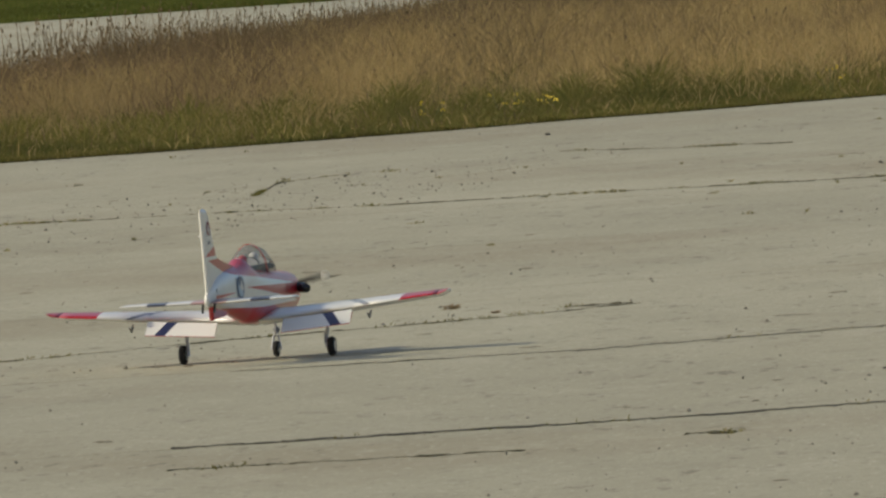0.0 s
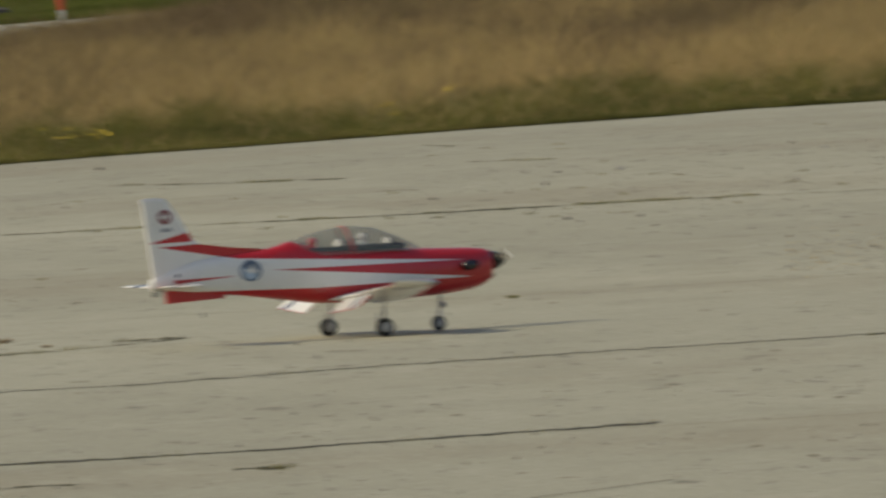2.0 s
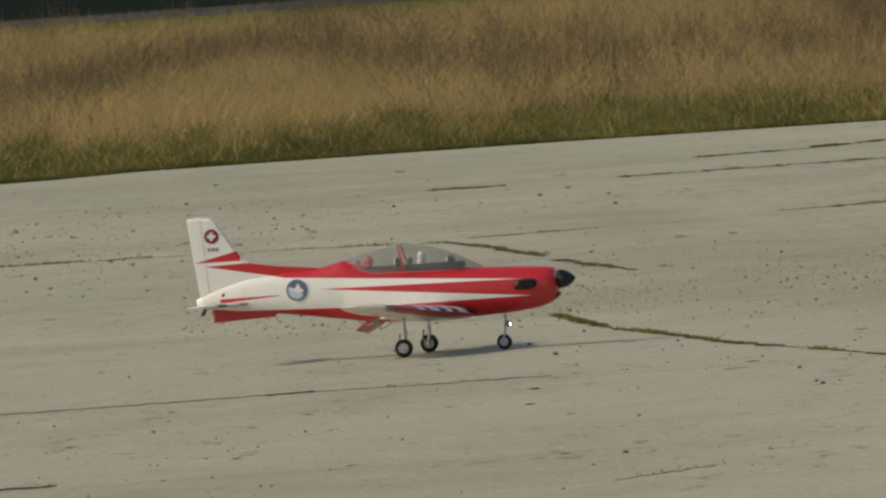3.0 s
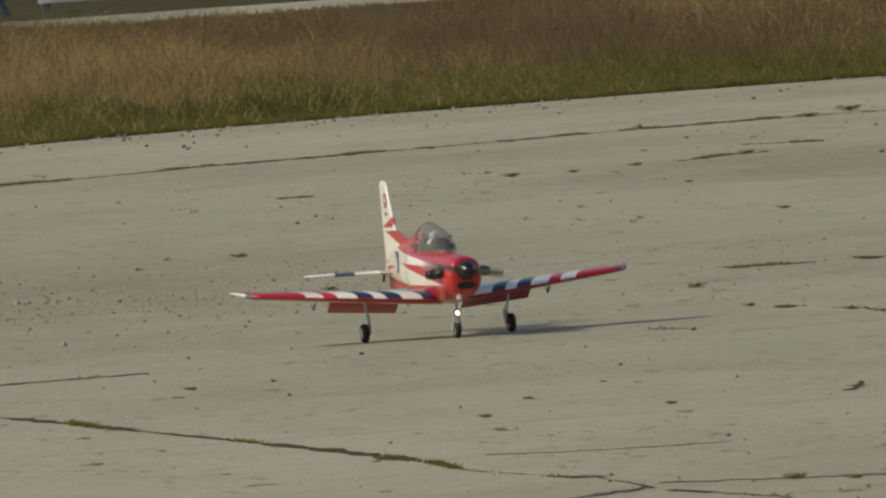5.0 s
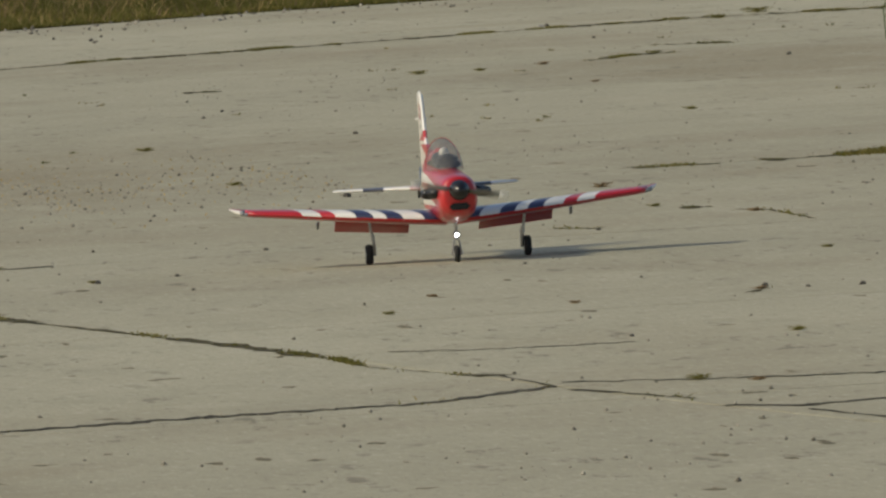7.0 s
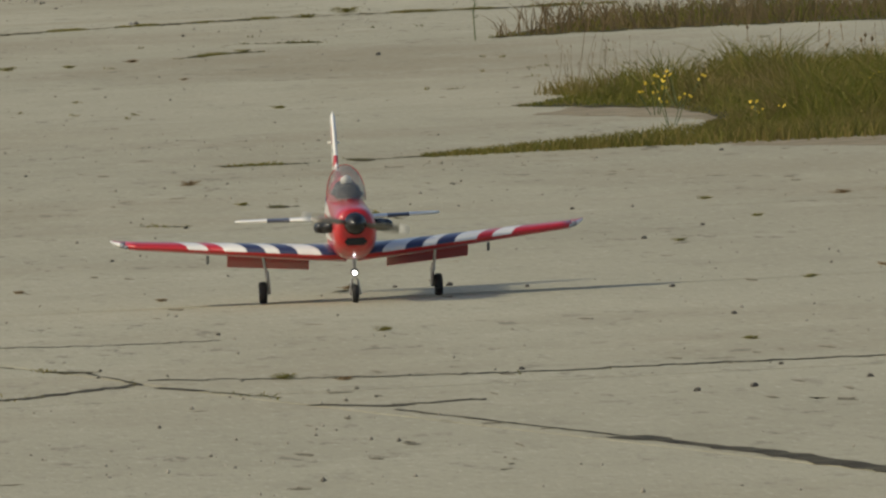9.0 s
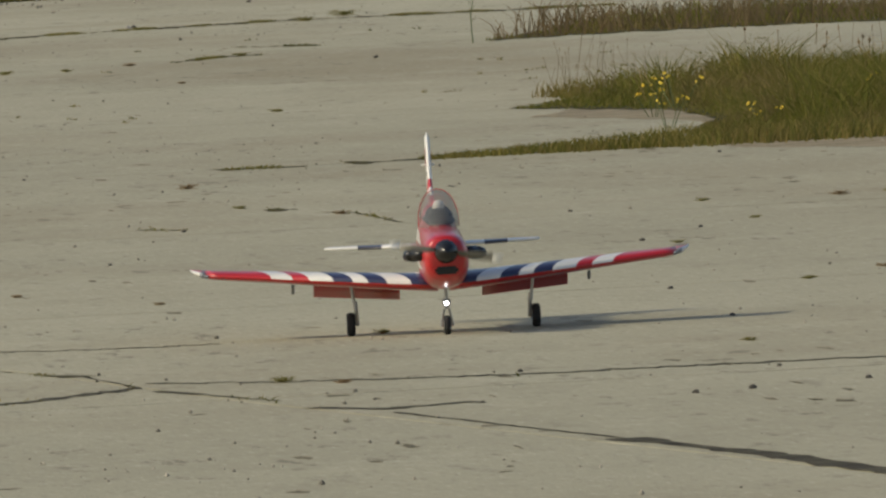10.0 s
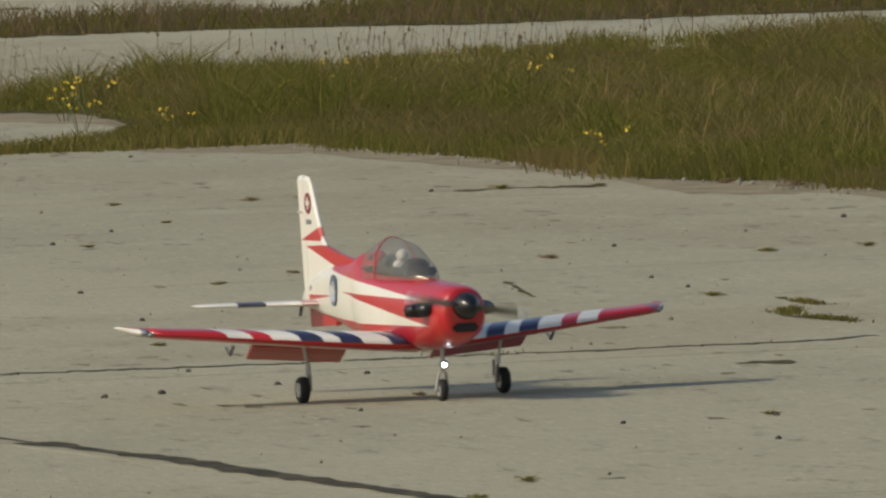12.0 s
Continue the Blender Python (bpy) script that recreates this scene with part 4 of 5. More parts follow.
def flecks(n):
    """Flat crumbs of dirt and moss in worn spots of the concrete."""
    r = random.Random(17)
    verts, faces, weeds_at = [], [], []
    while len(faces) < n:
        y = r.uniform(43, 112)
        x = r.uniform(-0.064, 0.152) * y
        drift = waves(np.array([x]), np.array([y]), 83)[0]
        if r.random() > 0.12 + 0.9 * max(0.0, drift * 2 - 0.8):
            continue
        w, d = r.uniform(0.010, 0.060) * r.uniform(0.3, 1), r.uniform(0.03, 0.15)
        k = len(verts)
        for j in range(9):
            a = 2 * math.pi * j / 9
            q = r.uniform(0.25, 1.25)
            verts.append((x + w * q * math.cos(a), y + d * q * math.sin(a), 0.0022))
        faces.append(tuple(range(k, k + 9)))
        if y > 82 and r.random() < 0.5:
            weeds_at += [(x + r.gauss(0, w * 0.5), y + r.gauss(0, d * 0.4)) for _ in range(7)]
    tagged(new("dirt_flecks", mesh_of("dirt_flecks", verts, faces, [M_FLECK])), "dark crumbs of dirt and moss in the worn concrete", "dirt", kind="stuff")
    xs, ys = np.array([p[0] for p in weeds_at]), np.array([p[1] for p in weeds_at])
    ob = new("moss_blades", blade_mesh("moss_blades", xs, ys, rng.uniform(0.004, 0.015, len(xs)), rng.uniform(0.003, 0.006, len(xs)), 0.9, M_GREEN, rng))
    ob.location.z = 0.0015
    tagged(ob, "tiny dry weeds on the worn concrete", "weeds", kind="stuff")


M_FLECK = earth("moss_dirt", (0.17, 0.15, 0.10), (0.29, 0.26, 0.185), 14.0)
flecks(700)


def grit(n):
    """Places over the swept part of the apron, in drifts."""
    y = rng.uniform(42, 114, n)
    x = rng.uniform(-0.066, 0.155, n) * y
    keep = rng.uniform(0, 1, n) < 0.15 + 0.85 * np.clip(waves(x, y, 61) * 2 - 0.9, 0, 1)
    return x[keep], y[keep]


g = Graph("mixed_gravel", 0.9)
g.colour(g.mix(g.tree.nodes.new("ShaderNodeNewGeometry").outputs["Random Per Island"], (0.11, 0.098, 0.074), (0.45, 0.41, 0.325)))
M_GRAVEL = g.mat
x, y = grit(12000)
gravel("loose_gravel", x, y, rng.uniform(0.0018, 0.0065, len(x)) * rng.uniform(0.5, 1.3, len(x)), M_GRAVEL, "scattered grit and small stones on the concrete")
n = 2600
x, y = rng.uniform(-6.2, 2.2, n), rng.uniform(84, 112, n)
ok = waves(x * 1.5, y * 0.6, 63) > 0.45
gravel("far_grit", x[ok], y[ok], rng.uniform(0.003, 0.0085, ok.sum()) * rng.uniform(0.6, 1.2, ok.sum()), M_GRAVEL, "crumbled stones scattered before the meadow's rim")
n = 4200
x = rng.uniform(0.0, 5.0, n)
y = 79.5 - 0.5 * x + rng.normal(0, 2.6, n)
ok = rng.uniform(0, 1, n) < 0.25 + 0.9 * waves(x * 4, y * 0.8, 65)
x, y, n = x[ok], y[ok], ok.sum()
gravel("gravel_drift", x, y, 0.0018 + 0.0072 * rng.uniform(0, 1, n) ** 3, M_GRAVEL, "drift of broken gravel and dry weeds")
n = 330
x = np.where(rng.uniform(0, 1, n) < 0.7, rng.normal(7.0, 1.1, n), rng.uniform(4.5, 11.5, n))
gravel("rim_gravel", x, rim_np(x) - rng.exponential(1.5, n), 0.003 + 0.013 * rng.uniform(0, 1, n) ** 2, M_GRAVEL, "pale rubble along the meadow's rim")
n = 300
t = rng.uniform(0, 1, n)
gravel("island_rubble", 8.5 + 0.75 * t + rng.normal(0, 0.06, n), 74.6 - 10 * t + rng.normal(0, 0.6, n), rng.uniform(0.002, 0.011, n), M_GRAVEL, "pale crumbs of concrete before the grass island")
n = 900
x = rng.uniform(0.0, 5.0, n)
y = 79.5 - 0.5 * x + rng.normal(0, 2.4, n)
dw = new("dry_weeds", blade_mesh("dry_weeds", x, y, rng.uniform(0.004, 0.012, n), rng.uniform(0.003, 0.006, n), 0.9, M_STRAW, rng))
dw.location.z = 0.003
tagged(dw, "sparse dry weeds in the gravel drift", "weeds", kind="stuff")


def flower(at, height, seed):
    """A ragwort: thin stems with yellow heads."""
    r = random.Random(seed)
    f = thing("flowering_weed", "weed with small yellow flower heads", "flower", "yellow flowers")
    f.location = (at[0], at[1], 0)
    for k in range(4):
        dx, dy, h = r.uniform(-0.10, 0.10), r.uniform(-0.2, 0.2), height * r.uniform(0.6, 1.1)
        bm = bmesh.new()
        tube(bm, (dx * 0.3, dy * 0.3, 0), (dx, dy, h), 0.002, 0.0015, 5)
        stem = part("stem", bm, M_STEM, f)
        for _ in range(3):
            bm = bmesh.new()
            c = Vector((dx + r.uniform(-0.02, 0.02), dy + r.uniform(-0.02, 0.02), h + r.uniform(-0.012, 0.012)))
            bmesh.ops.create_cone(bm, cap_ends=True, segments=8, radius1=0.0038, radius2=0.0058, depth=0.005, matrix=Matrix.Translation(c) @ pose(0, 0, 0, r.uniform(20, 80), 0, r.uniform(-60, 60)))
            part("flower_head", bm, M_YELLOW, stem, "yellow flower head")


M_STEM, M_YELLOW = plain("weed_stem", (0.10, 0.13, 0.04), 0.8), plain("yellow_petal", (0.75, 0.52, 0.03), 0.7)
for i, (x, y, h) in enumerate(((-3.95, 117.6, 0.11), (-4.2, 118.3, 0.13), (-4.6, 116.9, 0.12), (-2.3, 118, 0.16), (-4.05, 118.5, 0.10), (-1.9, 121, 0.2), (8.05, 78.5, 0.12), (8.2, 80.5, 0.15), (8.45, 82, 0.16),
                               (8.3, 77.6, 0.10), (8.9, 79, 0.16), (9.3, 81, 0.18), (10.1, 80, 0.2), (9.1, 70.5, 0.10))):
    flower((x, y), h, i)

for at, hgt, lean in (((9.25, 99.4), 0.24, 0.015), ((9.95, 101.2), 0.16, 0.03)):
    bm = bmesh.new()
    tube(bm, (*at, 0), (at[0] - lean * 0.3, at[1], hgt * 0.55), 0.003, 0.0025, 6)
    tube(bm, (at[0] - lean * 0.3, at[1], hgt * 0.55), (at[0] + lean, at[1], hgt), 0.0025, 0.0015, 6)
    for k in range(5):
        z = hgt * (0.45 + 0.12 * k)
        tube(bm, (at[0], at[1], z), (at[0] + (-1) ** k * 0.02, at[1], z + 0.02), 0.002, 0.001, 5)
    tagged(part("dry_stalk", bm, M_STEM, None), "single tall weed stalk growing from a joint", "weed")


# ---- the model aircraft: along +y, right wing +x, on its wheels ----
def airfoil(x, zc, lead, trail, thick, n=9):
    """One closed wing section: upper side from the nose back, then the lower side."""
    pts = []
    for side in (1, -1):
        order = range(n) if side == 1 else range(n - 2, 0, -1)
        for i in order:
            t = (i / (n - 1)) ** 1.6
            half = thick * (1.3 * math.sqrt(t) - 0.55 * t - 0.75 * t ** 2) / 0.48
            half = max(half, 0.4)
            pts.append(Vector((x * U, (lead + (trail - lead) * t) * U, (zc + side * half * (0.62 if side == 1 else 0.38)) * U)))
    return pts


def ring(s, bot, top, hw, n=28, power=2.4):
    zc, hh = (bot + top) / 2, (top - bot) / 2
    pts = []
    for j in range(n):
        a = 2 * math.pi * j / n
        c, q = math.cos(a), math.sin(a)
        pts.append(Vector((hw * math.copysign(abs(c) ** (2 / power), c) * U, s * U, (zc + hh * math.copysign(abs(q) ** (2 / power), q)) * U)))
    return pts


def wheel(parent, at, radius, width):
    """A tyre with its rim; turns about its own x axis."""
    w = new("wheel")
    w.parent = parent
    w.location = at
    bm = bmesh.new()
    prof = [(-width * 0.5, radius * 0.58), (-width * 0.5, radius * 0.82), (-width * 0.36, radius * 0.95), (0, radius), (width * 0.36, radius * 0.95), (width * 0.5, radius * 0.82), (width * 0.5, radius * 0.58)]
    lathe(bm, prof, (0, 0, 0), (1, 0, 0), 28)
    smooth_part(part("tyre", bm, M_RUBBER, w, "black rubber tyre"))
    bm = bmesh.new()
    lathe(bm, [(-width * 0.54, radius * 0.2), (-width * 0.52, radius * 0.55), (width * 0.52, radius * 0.55), (width * 0.54, radius * 0.2)], (0, 0, 0), (1, 0, 0), 20)
    part("rim", bm, M_RIM, w, "pale metal rim")
    for k in range(5):
        a = 2 * math.pi * k / 5
        bm = bmesh.new()
        c = Vector((0, math.cos(a), math.sin(a))) * radius * 0.36
        tube(bm, c - Vector((width * 0.56, 0, 0)), c + Vector((width * 0.56, 0, 0)), radius * 0.065, n=8)
        part("lightening_hole", bm, M_DARK, w)
    return w


def aircraft():
    a = thing("model_aircraft", "red and white model trainer aircraft with a black spinner", "model aircraft")
    # fuselage
    shape = [(260, 88, 132, 19), (257, 83, 138, 25), (245, 76, 141, 30), (220, 69, 143.5, 32.5), (170, 64, 146, 33.5), (125, 62, 148, 33.5), (50, 60, 153, 33), (0, 60, 155, 32), (-70, 63, 162, 31),
             (-100, 67, 170, 28), (-120, 71, 176, 25), (-148, 75, 168.5, 24), (-178, 80, 163, 22.5), (-225, 87, 161, 18), (-300, 96, 152, 12), (-345, 101, 140, 8), (-388, 104, 124, 4)]
    fine = []
    for p, q in zip(shape, shape[1:]):
        k = 3
        fine += [tuple(u + (v - u) * i / k for u, v in zip(p, q)) for i in range(k)]
    fine.append(shape[-1])
    piece("fuselage", loft("fuselage", [ring(*p) for p in fine], [M_FUSE]), a, "white fuselage with red wedges along its side")
    # cooling intake under the spinner
    bm = bmesh.new()
    box(bm, (-16 * U, 246 * U, 86 * U), (16 * U, 263.5 * U, 97 * U), bevel=3 * U)
    part("chin_intake", bm, M_BLACK, a, "black chin air intake")
    # exhaust stubs
    for sx in (-1, 1):
        bm = bmesh.new()
        tube(bm, (sx * 26 * U, 222 * U, 114 * U), (sx * 42 * U, 207 * U, 113 * U), 8.4 * U, 9.2 * U, 16)
        tube(bm, (sx * 42 * U, 207 * U, 113 * U), (sx * 51 * U, 193 * U, 112 * U), 9.2 * U, 7.8 * U, 16)
        smooth_part(part("exhaust_stub", bm, M_BLACK, a, "black exhaust stub"))
    # canopy
    prof = [(-126, 164, 3), (-114, 176, 15), (-90, 184, 21.5), (-60, 190.5, 25.5), (-10, 196, 27.5), (40, 190.5, 27.5), (80, 175, 25), (108, 161, 18), (128, 150, 4)]
    fine = []
    for p, q in zip(prof, prof[1:]):
        fine += [tuple(u + (v - u) * i / 3 for u, v in zip(p, q)) for i in range(3)]
    fine.append(prof[-1])
    rings = []
    for s, top, hw in fine:
        base = 146 + (s < -60) * 0
        rings.append([Vector((hw * math.cos(t) * U, s * U, (base + (top - base) * math.sin(t) ** 0.85) * U)) for t in [math.pi * j / 18 for j in range(19)]])
    me = bpy.data.meshes.new("canopy")
    n = 19
    me.from_pydata([tuple(v) for r in rings for v in r], [], [(i * n + j, i * n + j + 1, (i + 1) * n + j + 1, (i + 1) * n + j) for i in range(len(rings) - 1) for j in range(n - 1)])
    me.materials.append(M_GLASS)
    me.polygons.foreach_set("use_smooth", [True] * len(me.polygons))
    can = piece("canopy", me, a, "clear bubble canopy")
    can.visible_shadow = False
    for s, top, hw, w in ((-8, 196.1, 27.7, 1.4),):
        bm = bmesh.new()
        arch = [[bm.verts.new(Vector(((hw + o) * math.cos(t) * U, (s + d - 12 * math.sin(t)) * U, (146 + (top + o - 146) * math.sin(t) ** 0.85) * U))) for t in [math.pi * j / 18 for j in range(19)]] for o, d in ((0, -w), (1.2, -w), (1.2, w), (0, w))]
        for r0, r1 in zip(arch, arch[1:] + arch[:1]):
            for j in range(18):
                bm.faces.new((r0[j], r0[j + 1], r1[j + 1], r1[j]))
        part("canopy_frame", bm, M_RED, a, "red canopy frame arch")
    bm = bmesh.new()
    box(bm, (-20 * U, -95 * U, 150 * U), (20 * U, 95 * U, 161 * U), bevel=3 * U)
    part("cockpit_tub", bm, M_DARK, a, "dark cockpit interior")
    for s in (-92, 2):
        bm = bmesh.new()
        box(bm, (-8 * U, (s - 6) * U, 158 * U), (8 * U, s * U, 174 * U), bevel=2 * U)
        part("seat", bm, M_SEAT, a, "grey seat back")
    for s, up, helmet in ((-75, 171.5, M_RED), (20, 174, M_WHITE)):
        bm = bmesh.new()
        bmesh.ops.create_uvsphere(bm, u_segments=16, v_segments=10, radius=8.4 * U, matrix=Matrix.Translation((0, s * U, up * U)))
        bmesh.ops.create_uvsphere(bm, u_segments=12, v_segments=8, radius=10 * U, matrix=Matrix.Translation((0, (s - 2) * U, (up - 12) * U)) @ Matrix.Diagonal((1.3, 0.8, 0.9, 1)))
        smooth_part(part("pilot_doll", bm, helmet, a, "small plain pilot doll"))
    for s in (-27, 67):
        high = 11 if s < 0 else 8.5
        bm = bmesh.new()
        bmesh.ops.create_cone(bm, cap_ends=True, segments=24, radius1=16 * U, radius2=16 * U, depth=2 * U, matrix=Matrix.Translation((0, s * U, 163 * U)) @ Matrix.Diagonal((1, 1, high / 16, 1)) @ Matrix.Rotation(radians(90), 4, "X"))
        part("instrument_panel", bm, M_PANEL, a, "pale instrument panel")
        bm = bmesh.new()
        bmesh.ops.create_cone(bm, cap_ends=True, segments=24, radius1=17.5 * U, radius2=12 * U, depth=9 * U, matrix=Matrix.Translation((0, (s + 6) * U, 163 * U)) @ Matrix.Diagonal((1, 1, high / 16, 1)) @ Matrix.Rotation(radians(-90), 4, "X"))
        part("glare_shield", bm, M_DARK, a, "dark glare shield")
    # fin, rudder, dorsal and ventral fins
    def slab(name, pts, half, material, label="", hinge=None):
        """A thin tapered panel in the middle plane; pts run round it in (along, up)."""
        bm = bmesh.new()
        cx, cz = sum(p[0] for p in pts) / len(pts), sum(p[1] for p in pts) / len(pts)
        cx = cx if hinge is None else hinge
        rows = []
        for sx, k in ((-0.15, 1.0), (-1, 0.93), (1, 0.93), (0.15, 1.0)):
            rows.append([bm.verts.new((sx * half * U, (cx + (p[0] - cx) * k) * U, (cz + (p[1] - cz) * k) * U)) for p in pts])
        for r0, r1 in zip(rows, rows[1:] + rows[:1]):
            for j in range(len(pts)):
                bm.faces.new((r0[j], r0[(j + 1) % len(pts)], r1[(j + 1) % len(pts)], r1[j]))
        for r in (rows[1], rows[2]):
            bm.faces.new(r)
        return part(name, bm, material, a, label)

    slab("fin", [(-362, 118), (-372, 267), (-354, 265.5), (-345, 258), (-304, 192), (-288, 181), (-225, 171), (-160, 164), (-160, 140)], 3.0, M_FIN, "white fin with red flashes", -367)
    slab("rudder", [(-380, 112), (-397, 266), (-373, 268), (-363, 112)], 3.0, M_FIN, "white rudder", -367)
    slab("ventral_fin", [(-362, 108), (-360, 80), (-250, 84), (-235, 100)], 4.0, M_RED, "red ventral fin")
    bm = bmesh.new()
    tube(bm, (-9 * U, -378 * U, 222 * U), (9 * U, -378 * U, 222 * U), 1.6 * U, n=8)
    part("rudder_horn", bm, M_WHITE, a)
    # roundels and badges, thin discs on either side
    for sx in (-1, 1):
        at = 3.2 * sx
        for rad, m, o, nm in ((13, M_ROUNDEL, 0.0, "roundel"),):
            bm = bmesh.new()
            tube(bm, ((at - 0.5) * U, -354 * U, 233 * U), ((at + 0.5) * U, -354 * U, 233 * U), rad * U, n=28)
            disc = part(nm, bm, m, a, "red roundel with a white cross")
            bm = bmesh.new()
            for w, h in ((7.5, 2.6), (2.6, 7.5)):
                box(bm, ((at - 0.8 - (w < 3) * 0.1) * U, (-354 - w) * U, (233 - h) * U), ((at + 0.8 + (w < 3) * 0.1) * U, (-354 + w) * U, (233 + h) * U))
            part("cross", bm, M_WHITE, disc)
        bx = 20.7 * sx
        bm = bmesh.new()
        tube(bm, ((bx - 1.0) * U, -204 * U, 129 * U), ((bx + 1.0) * U, -204 * U, 129 * U), 19 * U, n=28)
        bmesh.ops.rotate(bm, verts=bm.verts, cent=(bx * U, -204 * U, 129 * U), matrix=Matrix.Rotation(radians(-5.5 * sx), 3, "Z"))
        badge = part("badge", bm, M_BADGE, a, "round navy badge with a pale wedge")
        bm = bmesh.new()
        rim = [(15.5 * math.cos(t), 15.5 * math.sin(t)) for t in [radians(150 + 24 * j) for j in range(8)]]
        vs = [[bm.verts.new((bx * U + dx * U, (-204 + sx * 0 + p) * U, (129 + q) * U)) for p, q in rim + [(8, -1), (-2, 1)]] for dx in (-1.5, 1.5)]
        bm.faces.new(vs[0]), bm.faces.new(vs[1])
        for j in range(10):
            bm.faces.new((vs[0][j], vs[0][(j + 1) % 10], vs[1][(j + 1) % 10], vs[1][j]))
        bmesh.ops.rotate(bm, verts=bm.verts, cent=(bx * U, -204 * U, 129 * U), matrix=Matrix.Rotation(radians(-5.5 * sx), 3, "Z"))
        part("badge_sky", bm, M_SKY, badge, "pale blue lower field")
        # dark bars of writing under the roundel, and a dark port on the tail's flank
        bm = bmesh.new()
        for k in range(3):
            box(bm, ((sx * 3.2 - 0.6) * U, (-362 + 7 * k) * U, 207 * U), ((sx * 3.2 + 0.6) * U, (-357 + 7 * k) * U, 213 * U))
        part("marking_bars", bm, M_GREY, a, "grey bars of small writing on the fin")
        bm = bmesh.new()
        tube(bm, ((sx * 6.5 - 2) * U, -338 * U, 128 * U), ((sx * 6.5 + 2) * U, -338 * U, 128 * U), 3.6 * U, n=12)
        part("tail_port", bm, M_DARK, a, "small dark round port")
        bm = bmesh.new()
        vs = [[bm.verts.new((bx * U + dx * U, (-204 + p) * U, (129 + q) * U)) for p, q in ((-13, 2), (-3, 3), (3, 12), (7, 4), (14, -3), (1, -5))] for dx in (-1.9, 1.9)]
        bm.faces.new(vs[0]), bm.faces.new(vs[1])
        for j in range(6):
            bm.faces.new((vs[0][j], vs[0][(j + 1) % 6], vs[1][(j + 1) % 6], vs[1][j]))
        bmesh.ops.rotate(bm, verts=bm.verts, cent=(bx * U, -204 * U, 129 * U), matrix=Matrix.Rotation(radians(-5.5 * sx), 3, "Z"))
        part("badge_wedge", bm, M_WHITE, badge)
    # wings
    for sx in (-1, 1):
        K = 0.995
        secs = [(8, 68, 116, -60, 27), (41, 70, 106, -60, 25), (58, 71, 101, -44, 24), (179, 81, 67, -40, 19), (181, 81, 66, -62, 19), (248, 87, 48, -64, 16), (310, 92, 30, -66, 13), (327, 94, 23, -66, 12)]
        n = 9
        me = loft("wing", [airfoil(sx * p[0] * K, p[1] * K, *p[2:]) for p in secs], [M_WING, M_RED, M_WHITE], lambda i, j: 0 if j < n - 1 else (2 if j < 13 else 1))
        w = piece("wing", me, a, "white wing with red outer panel and striped leading edge")
        tips = [(327.5, 94, 23, -66, 12), (335, 95.5, 12, -67, 10), (342, 98, -10, -68, 7), (347, 101, -34, -69, 3)]
        me = loft("wing_tip", [airfoil(sx * p[0] * K, p[1] * K, *p[2:]) for p in tips], [M_RED, M_GREY, M_WHITE], lambda i, j: 0 if 2 <= j < 8 else (2 if i > 0 or 8 <= j < 14 else 1))
        piece("wing_tip", me, w, "upswept white tip with a grey lamp cover")
        # flap, lowered
        rows = []
        for x0, zc in ((57, 64.5), (176, 73.8)):
            ang = radians(32)
            c = []
            for t, th in ((0, 3.4), (0.35, 3.0), (1.0, 0.5)):
                c.append((-44 - 36 * t * math.cos(ang), zc - 36 * t * math.sin(ang), th))
            rows.append([Vector((sx * x0 * U, y * U, (z + th) * U)) for y, z, th in c] + [Vector((sx * x0 * U, y * U, (z - th) * U)) for y, z, th in c[::-1]])
        me = loft("flap", rows, [M_FLAP, M_RED], lambda i, j: 0 if j < 2 else 1, smooth=False)
        piece("flap", me, w, "lowered flap, white above and red below")
        for x0 in (205,):
            bm = bmesh.new()
            tube(bm, (sx * x0 * U, -30 * U, 72 * U), (sx * x0 * U, -44 * U, 62 * U), 2.2 * U, n=8)
            tube(bm, (sx * x0 * U, -44 * U, 62 * U), (sx * x0 * U, -62 * U, 70 * U), 1.4 * U, n=8)
            part("control_horn", bm, M_GREY, w)
        # tailplane
        st = [(3, 110, -272, -380, 5), (14, 110, -300, -384, 8), (104, 111, -330, -384, 6.5), (142, 111.5, -342, -383, 5), (151, 112, -352, -382, 2.5)]
        me = loft("tailplane", [airfoil(sx * p[0], *p[1:]) for p in st], [M_STAB])
        piece("tailplane", me, a, "white tailplane with dark blocks")
        bm = bmesh.new()
        tube(bm, (sx * 10 * U, -372 * U, 108 * U), (sx * 10 * U, -380 * U, 94 * U), 2 * U, n=8)
        part("elevator_horn", bm, M_DARK, a)
    # navigation lamps: an added drum with a glowing cap turns in place of blinking
    for sx, m in ((1, M_NAVG), (-1, M_NAVR)):
        lamp = new("nav_lamp")
        lamp.parent = a
        lamp.location = (sx * 323.5 * U, 15.0 * U, 93.0 * U)
        tagged(lamp, "small blinking navigation lamp at the wing tip, on an added turning drum")
        for half, mm in ((0, M_GREY), (1, m)):
            bm = bmesh.new()
            bmesh.ops.create_uvsphere(bm, u_segments=20, v_segments=12, radius=6.0 * U, matrix=Matrix.Diagonal((0.8, 1.75, 0.6, 1)))
            bmesh.ops.bisect_plane(bm, geom=bm.verts[:] + bm.edges[:] + bm.faces[:], plane_co=(0, -7.0 * U, 0), plane_no=(0, 1 if half else -1, 0), clear_outer=True)
            smooth_part(part("lit_lens" if half else "added_drum", bm, mm, lamp))
        NAV_LAMPS.append(lamp)
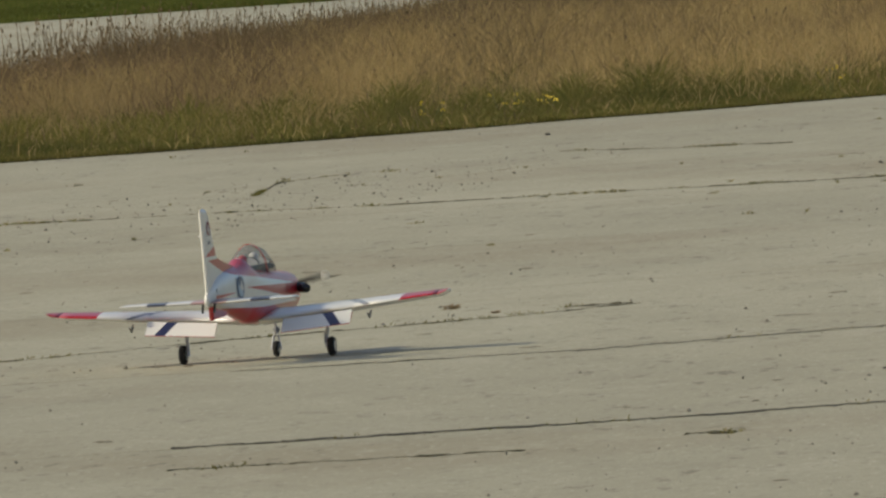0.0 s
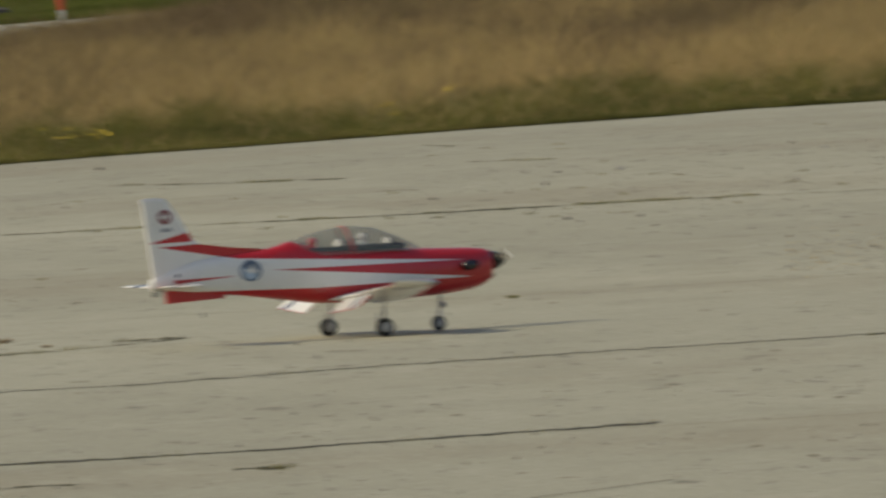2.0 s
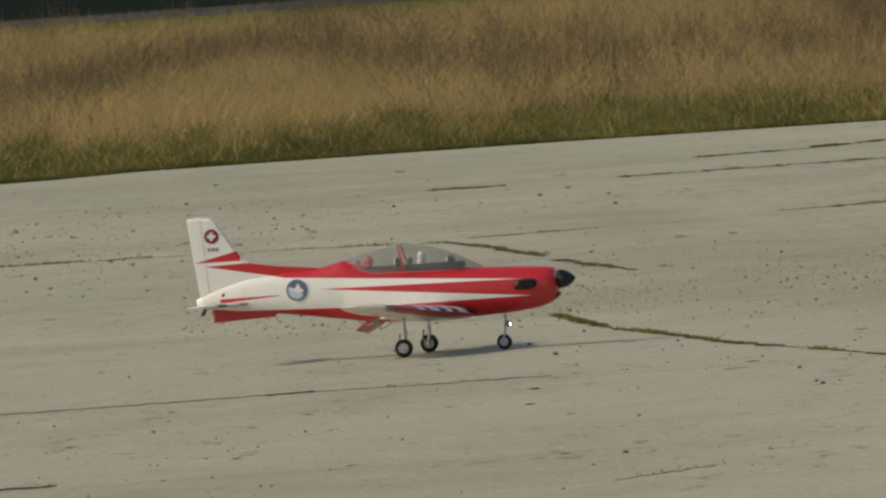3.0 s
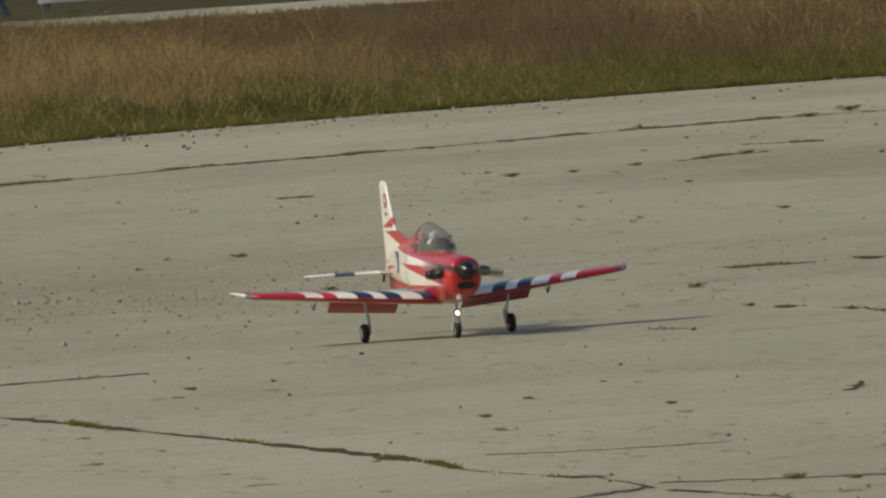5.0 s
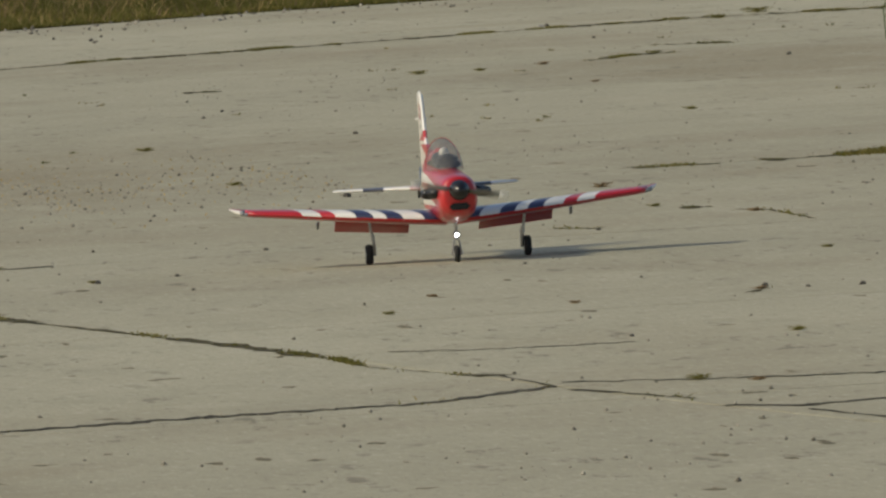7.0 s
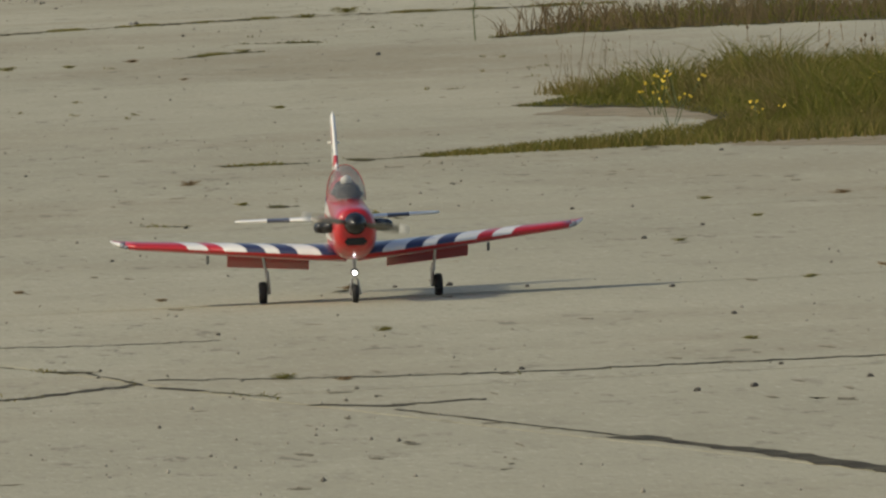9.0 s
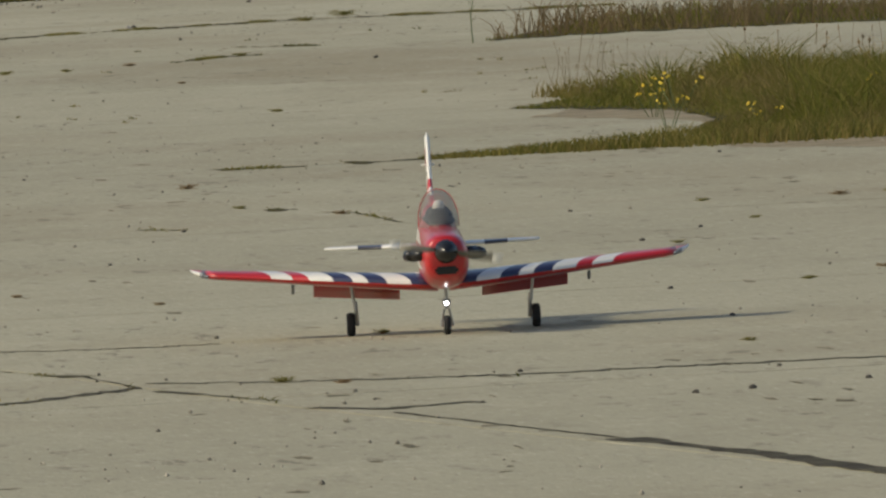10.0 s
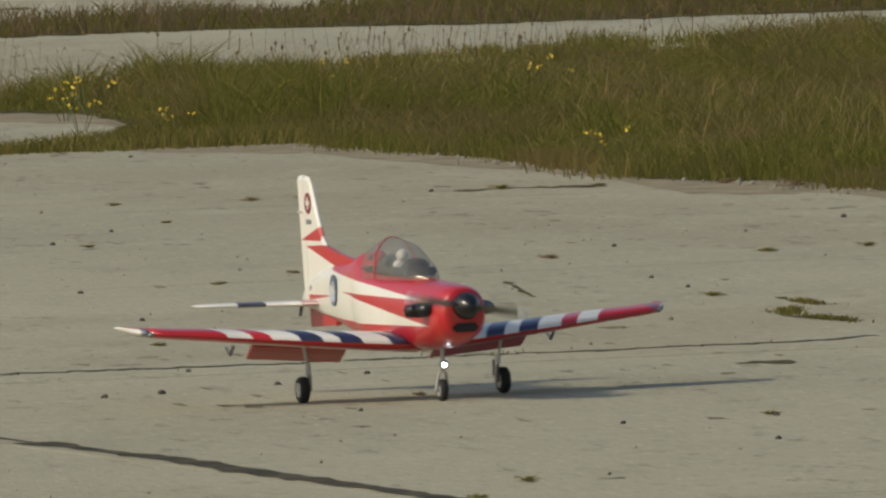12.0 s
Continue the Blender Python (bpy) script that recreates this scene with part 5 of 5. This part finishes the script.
    # undercarriage
    for sx in (-1, 1):
        x0 = sx * 0.2523 / U
        bm = bmesh.new()
        tube(bm, ((x0 - sx * 2) * U, 3 * U, 72 * U), ((x0 - sx * 7) * U, 3 * U, 36 * U), 2.1 * U)
        tube(bm, ((x0 - sx * 6.6) * U, 3 * U, 48 * U), ((x0 - sx * 7) * U, 3 * U, 38 * U), 3.4 * U)
        tube(bm, ((x0 - sx * 8) * U, 3 * U, 36 * U), ((x0 - sx * 9) * U, 0, 14 * U), 2.9 * U)
        tube(bm, ((x0 - sx * 11) * U, 0, 16 * U), ((x0 + sx * 6) * U, 0, 16 * U), 2.2 * U)
        leg = part("main_leg", bm, M_STEEL, a, "polished steel undercarriage leg")
        bm = bmesh.new()
        tube(bm, ((x0 - sx * 9) * U, -7 * U, 42 * U), ((x0 - sx * 9) * U, -10 * U, 22 * U), 1.6 * U, n=8)
        part("scissor_link", bm, M_GREY, leg)
        WHEELS.append((wheel(a, (x0 * U, 0, 16.4 * U), 16.4 * U, 11.5 * U), 16.4 * U))
    s = 0.3102 / U
    bm = bmesh.new()
    tube(bm, (0, (s + 6) * U, 72 * U), (0, (s + 3) * U, 36 * U), 2.5 * U)
    tube(bm, (-3.5 * U, (s + 3) * U, 36 * U), (-8 * U, s * U, 13 * U), 1.7 * U, n=8)
    tube(bm, (3.5 * U, (s + 3) * U, 36 * U), (8 * U, s * U, 13 * U), 1.7 * U, n=8)
    tube(bm, (-8 * U, s * U, 13 * U), (8 * U, s * U, 13 * U), 1.8 * U, n=8)
    leg = part("nose_leg", bm, M_STEEL, a, "polished steel nose leg")
    bm = bmesh.new()
    tube(bm, (0, (s + 5) * U, 46 * U), (0, (s + 12) * U, 45 * U), 5 * U, 6 * U, 14)
    lamp = part("landing_lamp", bm, M_GREY, leg, "landing lamp housing")
    bm = bmesh.new()
    bmesh.ops.create_uvsphere(bm, u_segments=14, v_segments=8, radius=4.7 * U, matrix=Matrix.Translation((0, (s + 10) * U, 45 * U)) @ Matrix.Diagonal((1, 0.5, 1, 1)))
    part("bulb", bm, M_LAMP, lamp, "bright white lit lens")
    WHEELS.append((wheel(a, (0, s * U, 13.5 * U), 13.5 * U, 9.2 * U), 13.5 * U))
    bm = bmesh.new()
    bmesh.ops.create_uvsphere(bm, u_segments=10, v_segments=6, radius=1.5 * U, matrix=Matrix.Translation((0, (s + 40) * U, 68 * U)))
    part("chin_lamp", bm, M_SPOT, a, "tiny lit lamp under the cowl")
    # spinner and blades
    prop = new("propeller")
    prop.parent = a
    prop.location = (0, 262 * U, 117.5 * U)
    bm = bmesh.new()
    lathe(bm, [(0, 16.5 * U), (6 * U, 16.5 * U), (13 * U, 14.8 * U), (20 * U, 11 * U), (26 * U, 6.5 * U), (30 * U, 1.5 * U)], (0, 0, 0), (0, 1, 0), 28)
    smooth_part(part("spinner", bm, M_BLACK, prop, "glossy black spinner"))
    for k in range(2):
        turn = Matrix.Rotation(math.pi * k, 4, "Y")
        for nm, mm, rows in (("blade", M_BLADE, ((12, 3.2, 50), (25, 5, 38), (45, 5.2, 25), (64, 4.2, 18))), ("blade_tip", M_TIP, ((64.05, 4.2, 18), (74, 3.2, 15), (79, 1.5, 14)))):
            rs = []
            for r, half, twist in rows:
                t = radians(twist)
                c = []
                for j in range(8):
                    ang = 2 * math.pi * j / 8
                    p, q = half * math.cos(ang), 1.3 * math.sin(ang)
                    c.append(turn @ Vector(((p * math.cos(t) - q * math.sin(t)) * U, (7 + p * math.sin(t) + q * math.cos(t)) * U, r * U)))
                rs.append(c)
            piece(nm, loft(nm, rs, [mm]), prop)
    return a, prop


M_ROUNDEL = plain("dark_red_decal", (0.20, 0.018, 0.02), 0.4)
M_BADGE = plain("blue_grey_decal", (0.10, 0.14, 0.21), 0.4)
M_SEAT = plain("grey_seat", (0.12, 0.12, 0.12), 0.7)
M_PANEL = plain("pale_panel", (0.72, 0.71, 0.67), 0.6)
M_SKY = plain("pale_blue_decal", (0.42, 0.52, 0.62), 0.4)
M_SPOT = glow("small_lamp_glow", (0.85, 0.72, 1.0), 3.0)
WHEELS, NAV_LAMPS = [], []
PLANE, PROP = aircraft()


# ---- what moves ----
def motions():
    walk(PLANE, [(t, pose(x, y, 0.0015, 0, 0, -h)) for t, x, y, h in TAXI])
    steps = int(12 * FPS)
    home = PROP.location.copy()
    walk(PROP, [(i / FPS, pose(*home, 0, 80 - 84 * i, 0)) for i in range(steps + 1)])
    for w, r in WHEELS:
        home = w.location.copy()
        walk(w, [(i / FPS, pose(*home, -77 * i, 0, 0)) for i in range(steps + 1)])
    # the added drums turn their glowing cap forward to imitate the lamps' short flashes
    for lamp in NAV_LAMPS:
        home = lamp.location.copy()
        rows = [(0.0, 0)]
        turn = 0
        for t in (2.2, 2.7, 4.3, 5.5, 7.5, 10.3):
            for k, dt in ((0, -4), (1, -3), (2, -2), (3, -1), (3, 1), (4, 2), (5, 3), (6, 4)):
                rows.append((t + dt / FPS, turn + 60 * k))
            turn += 360
        rows.append((12.0, turn))
        walk(lamp, [(t, pose(*home, 0, 0, h)) for t, h in rows])


motions()
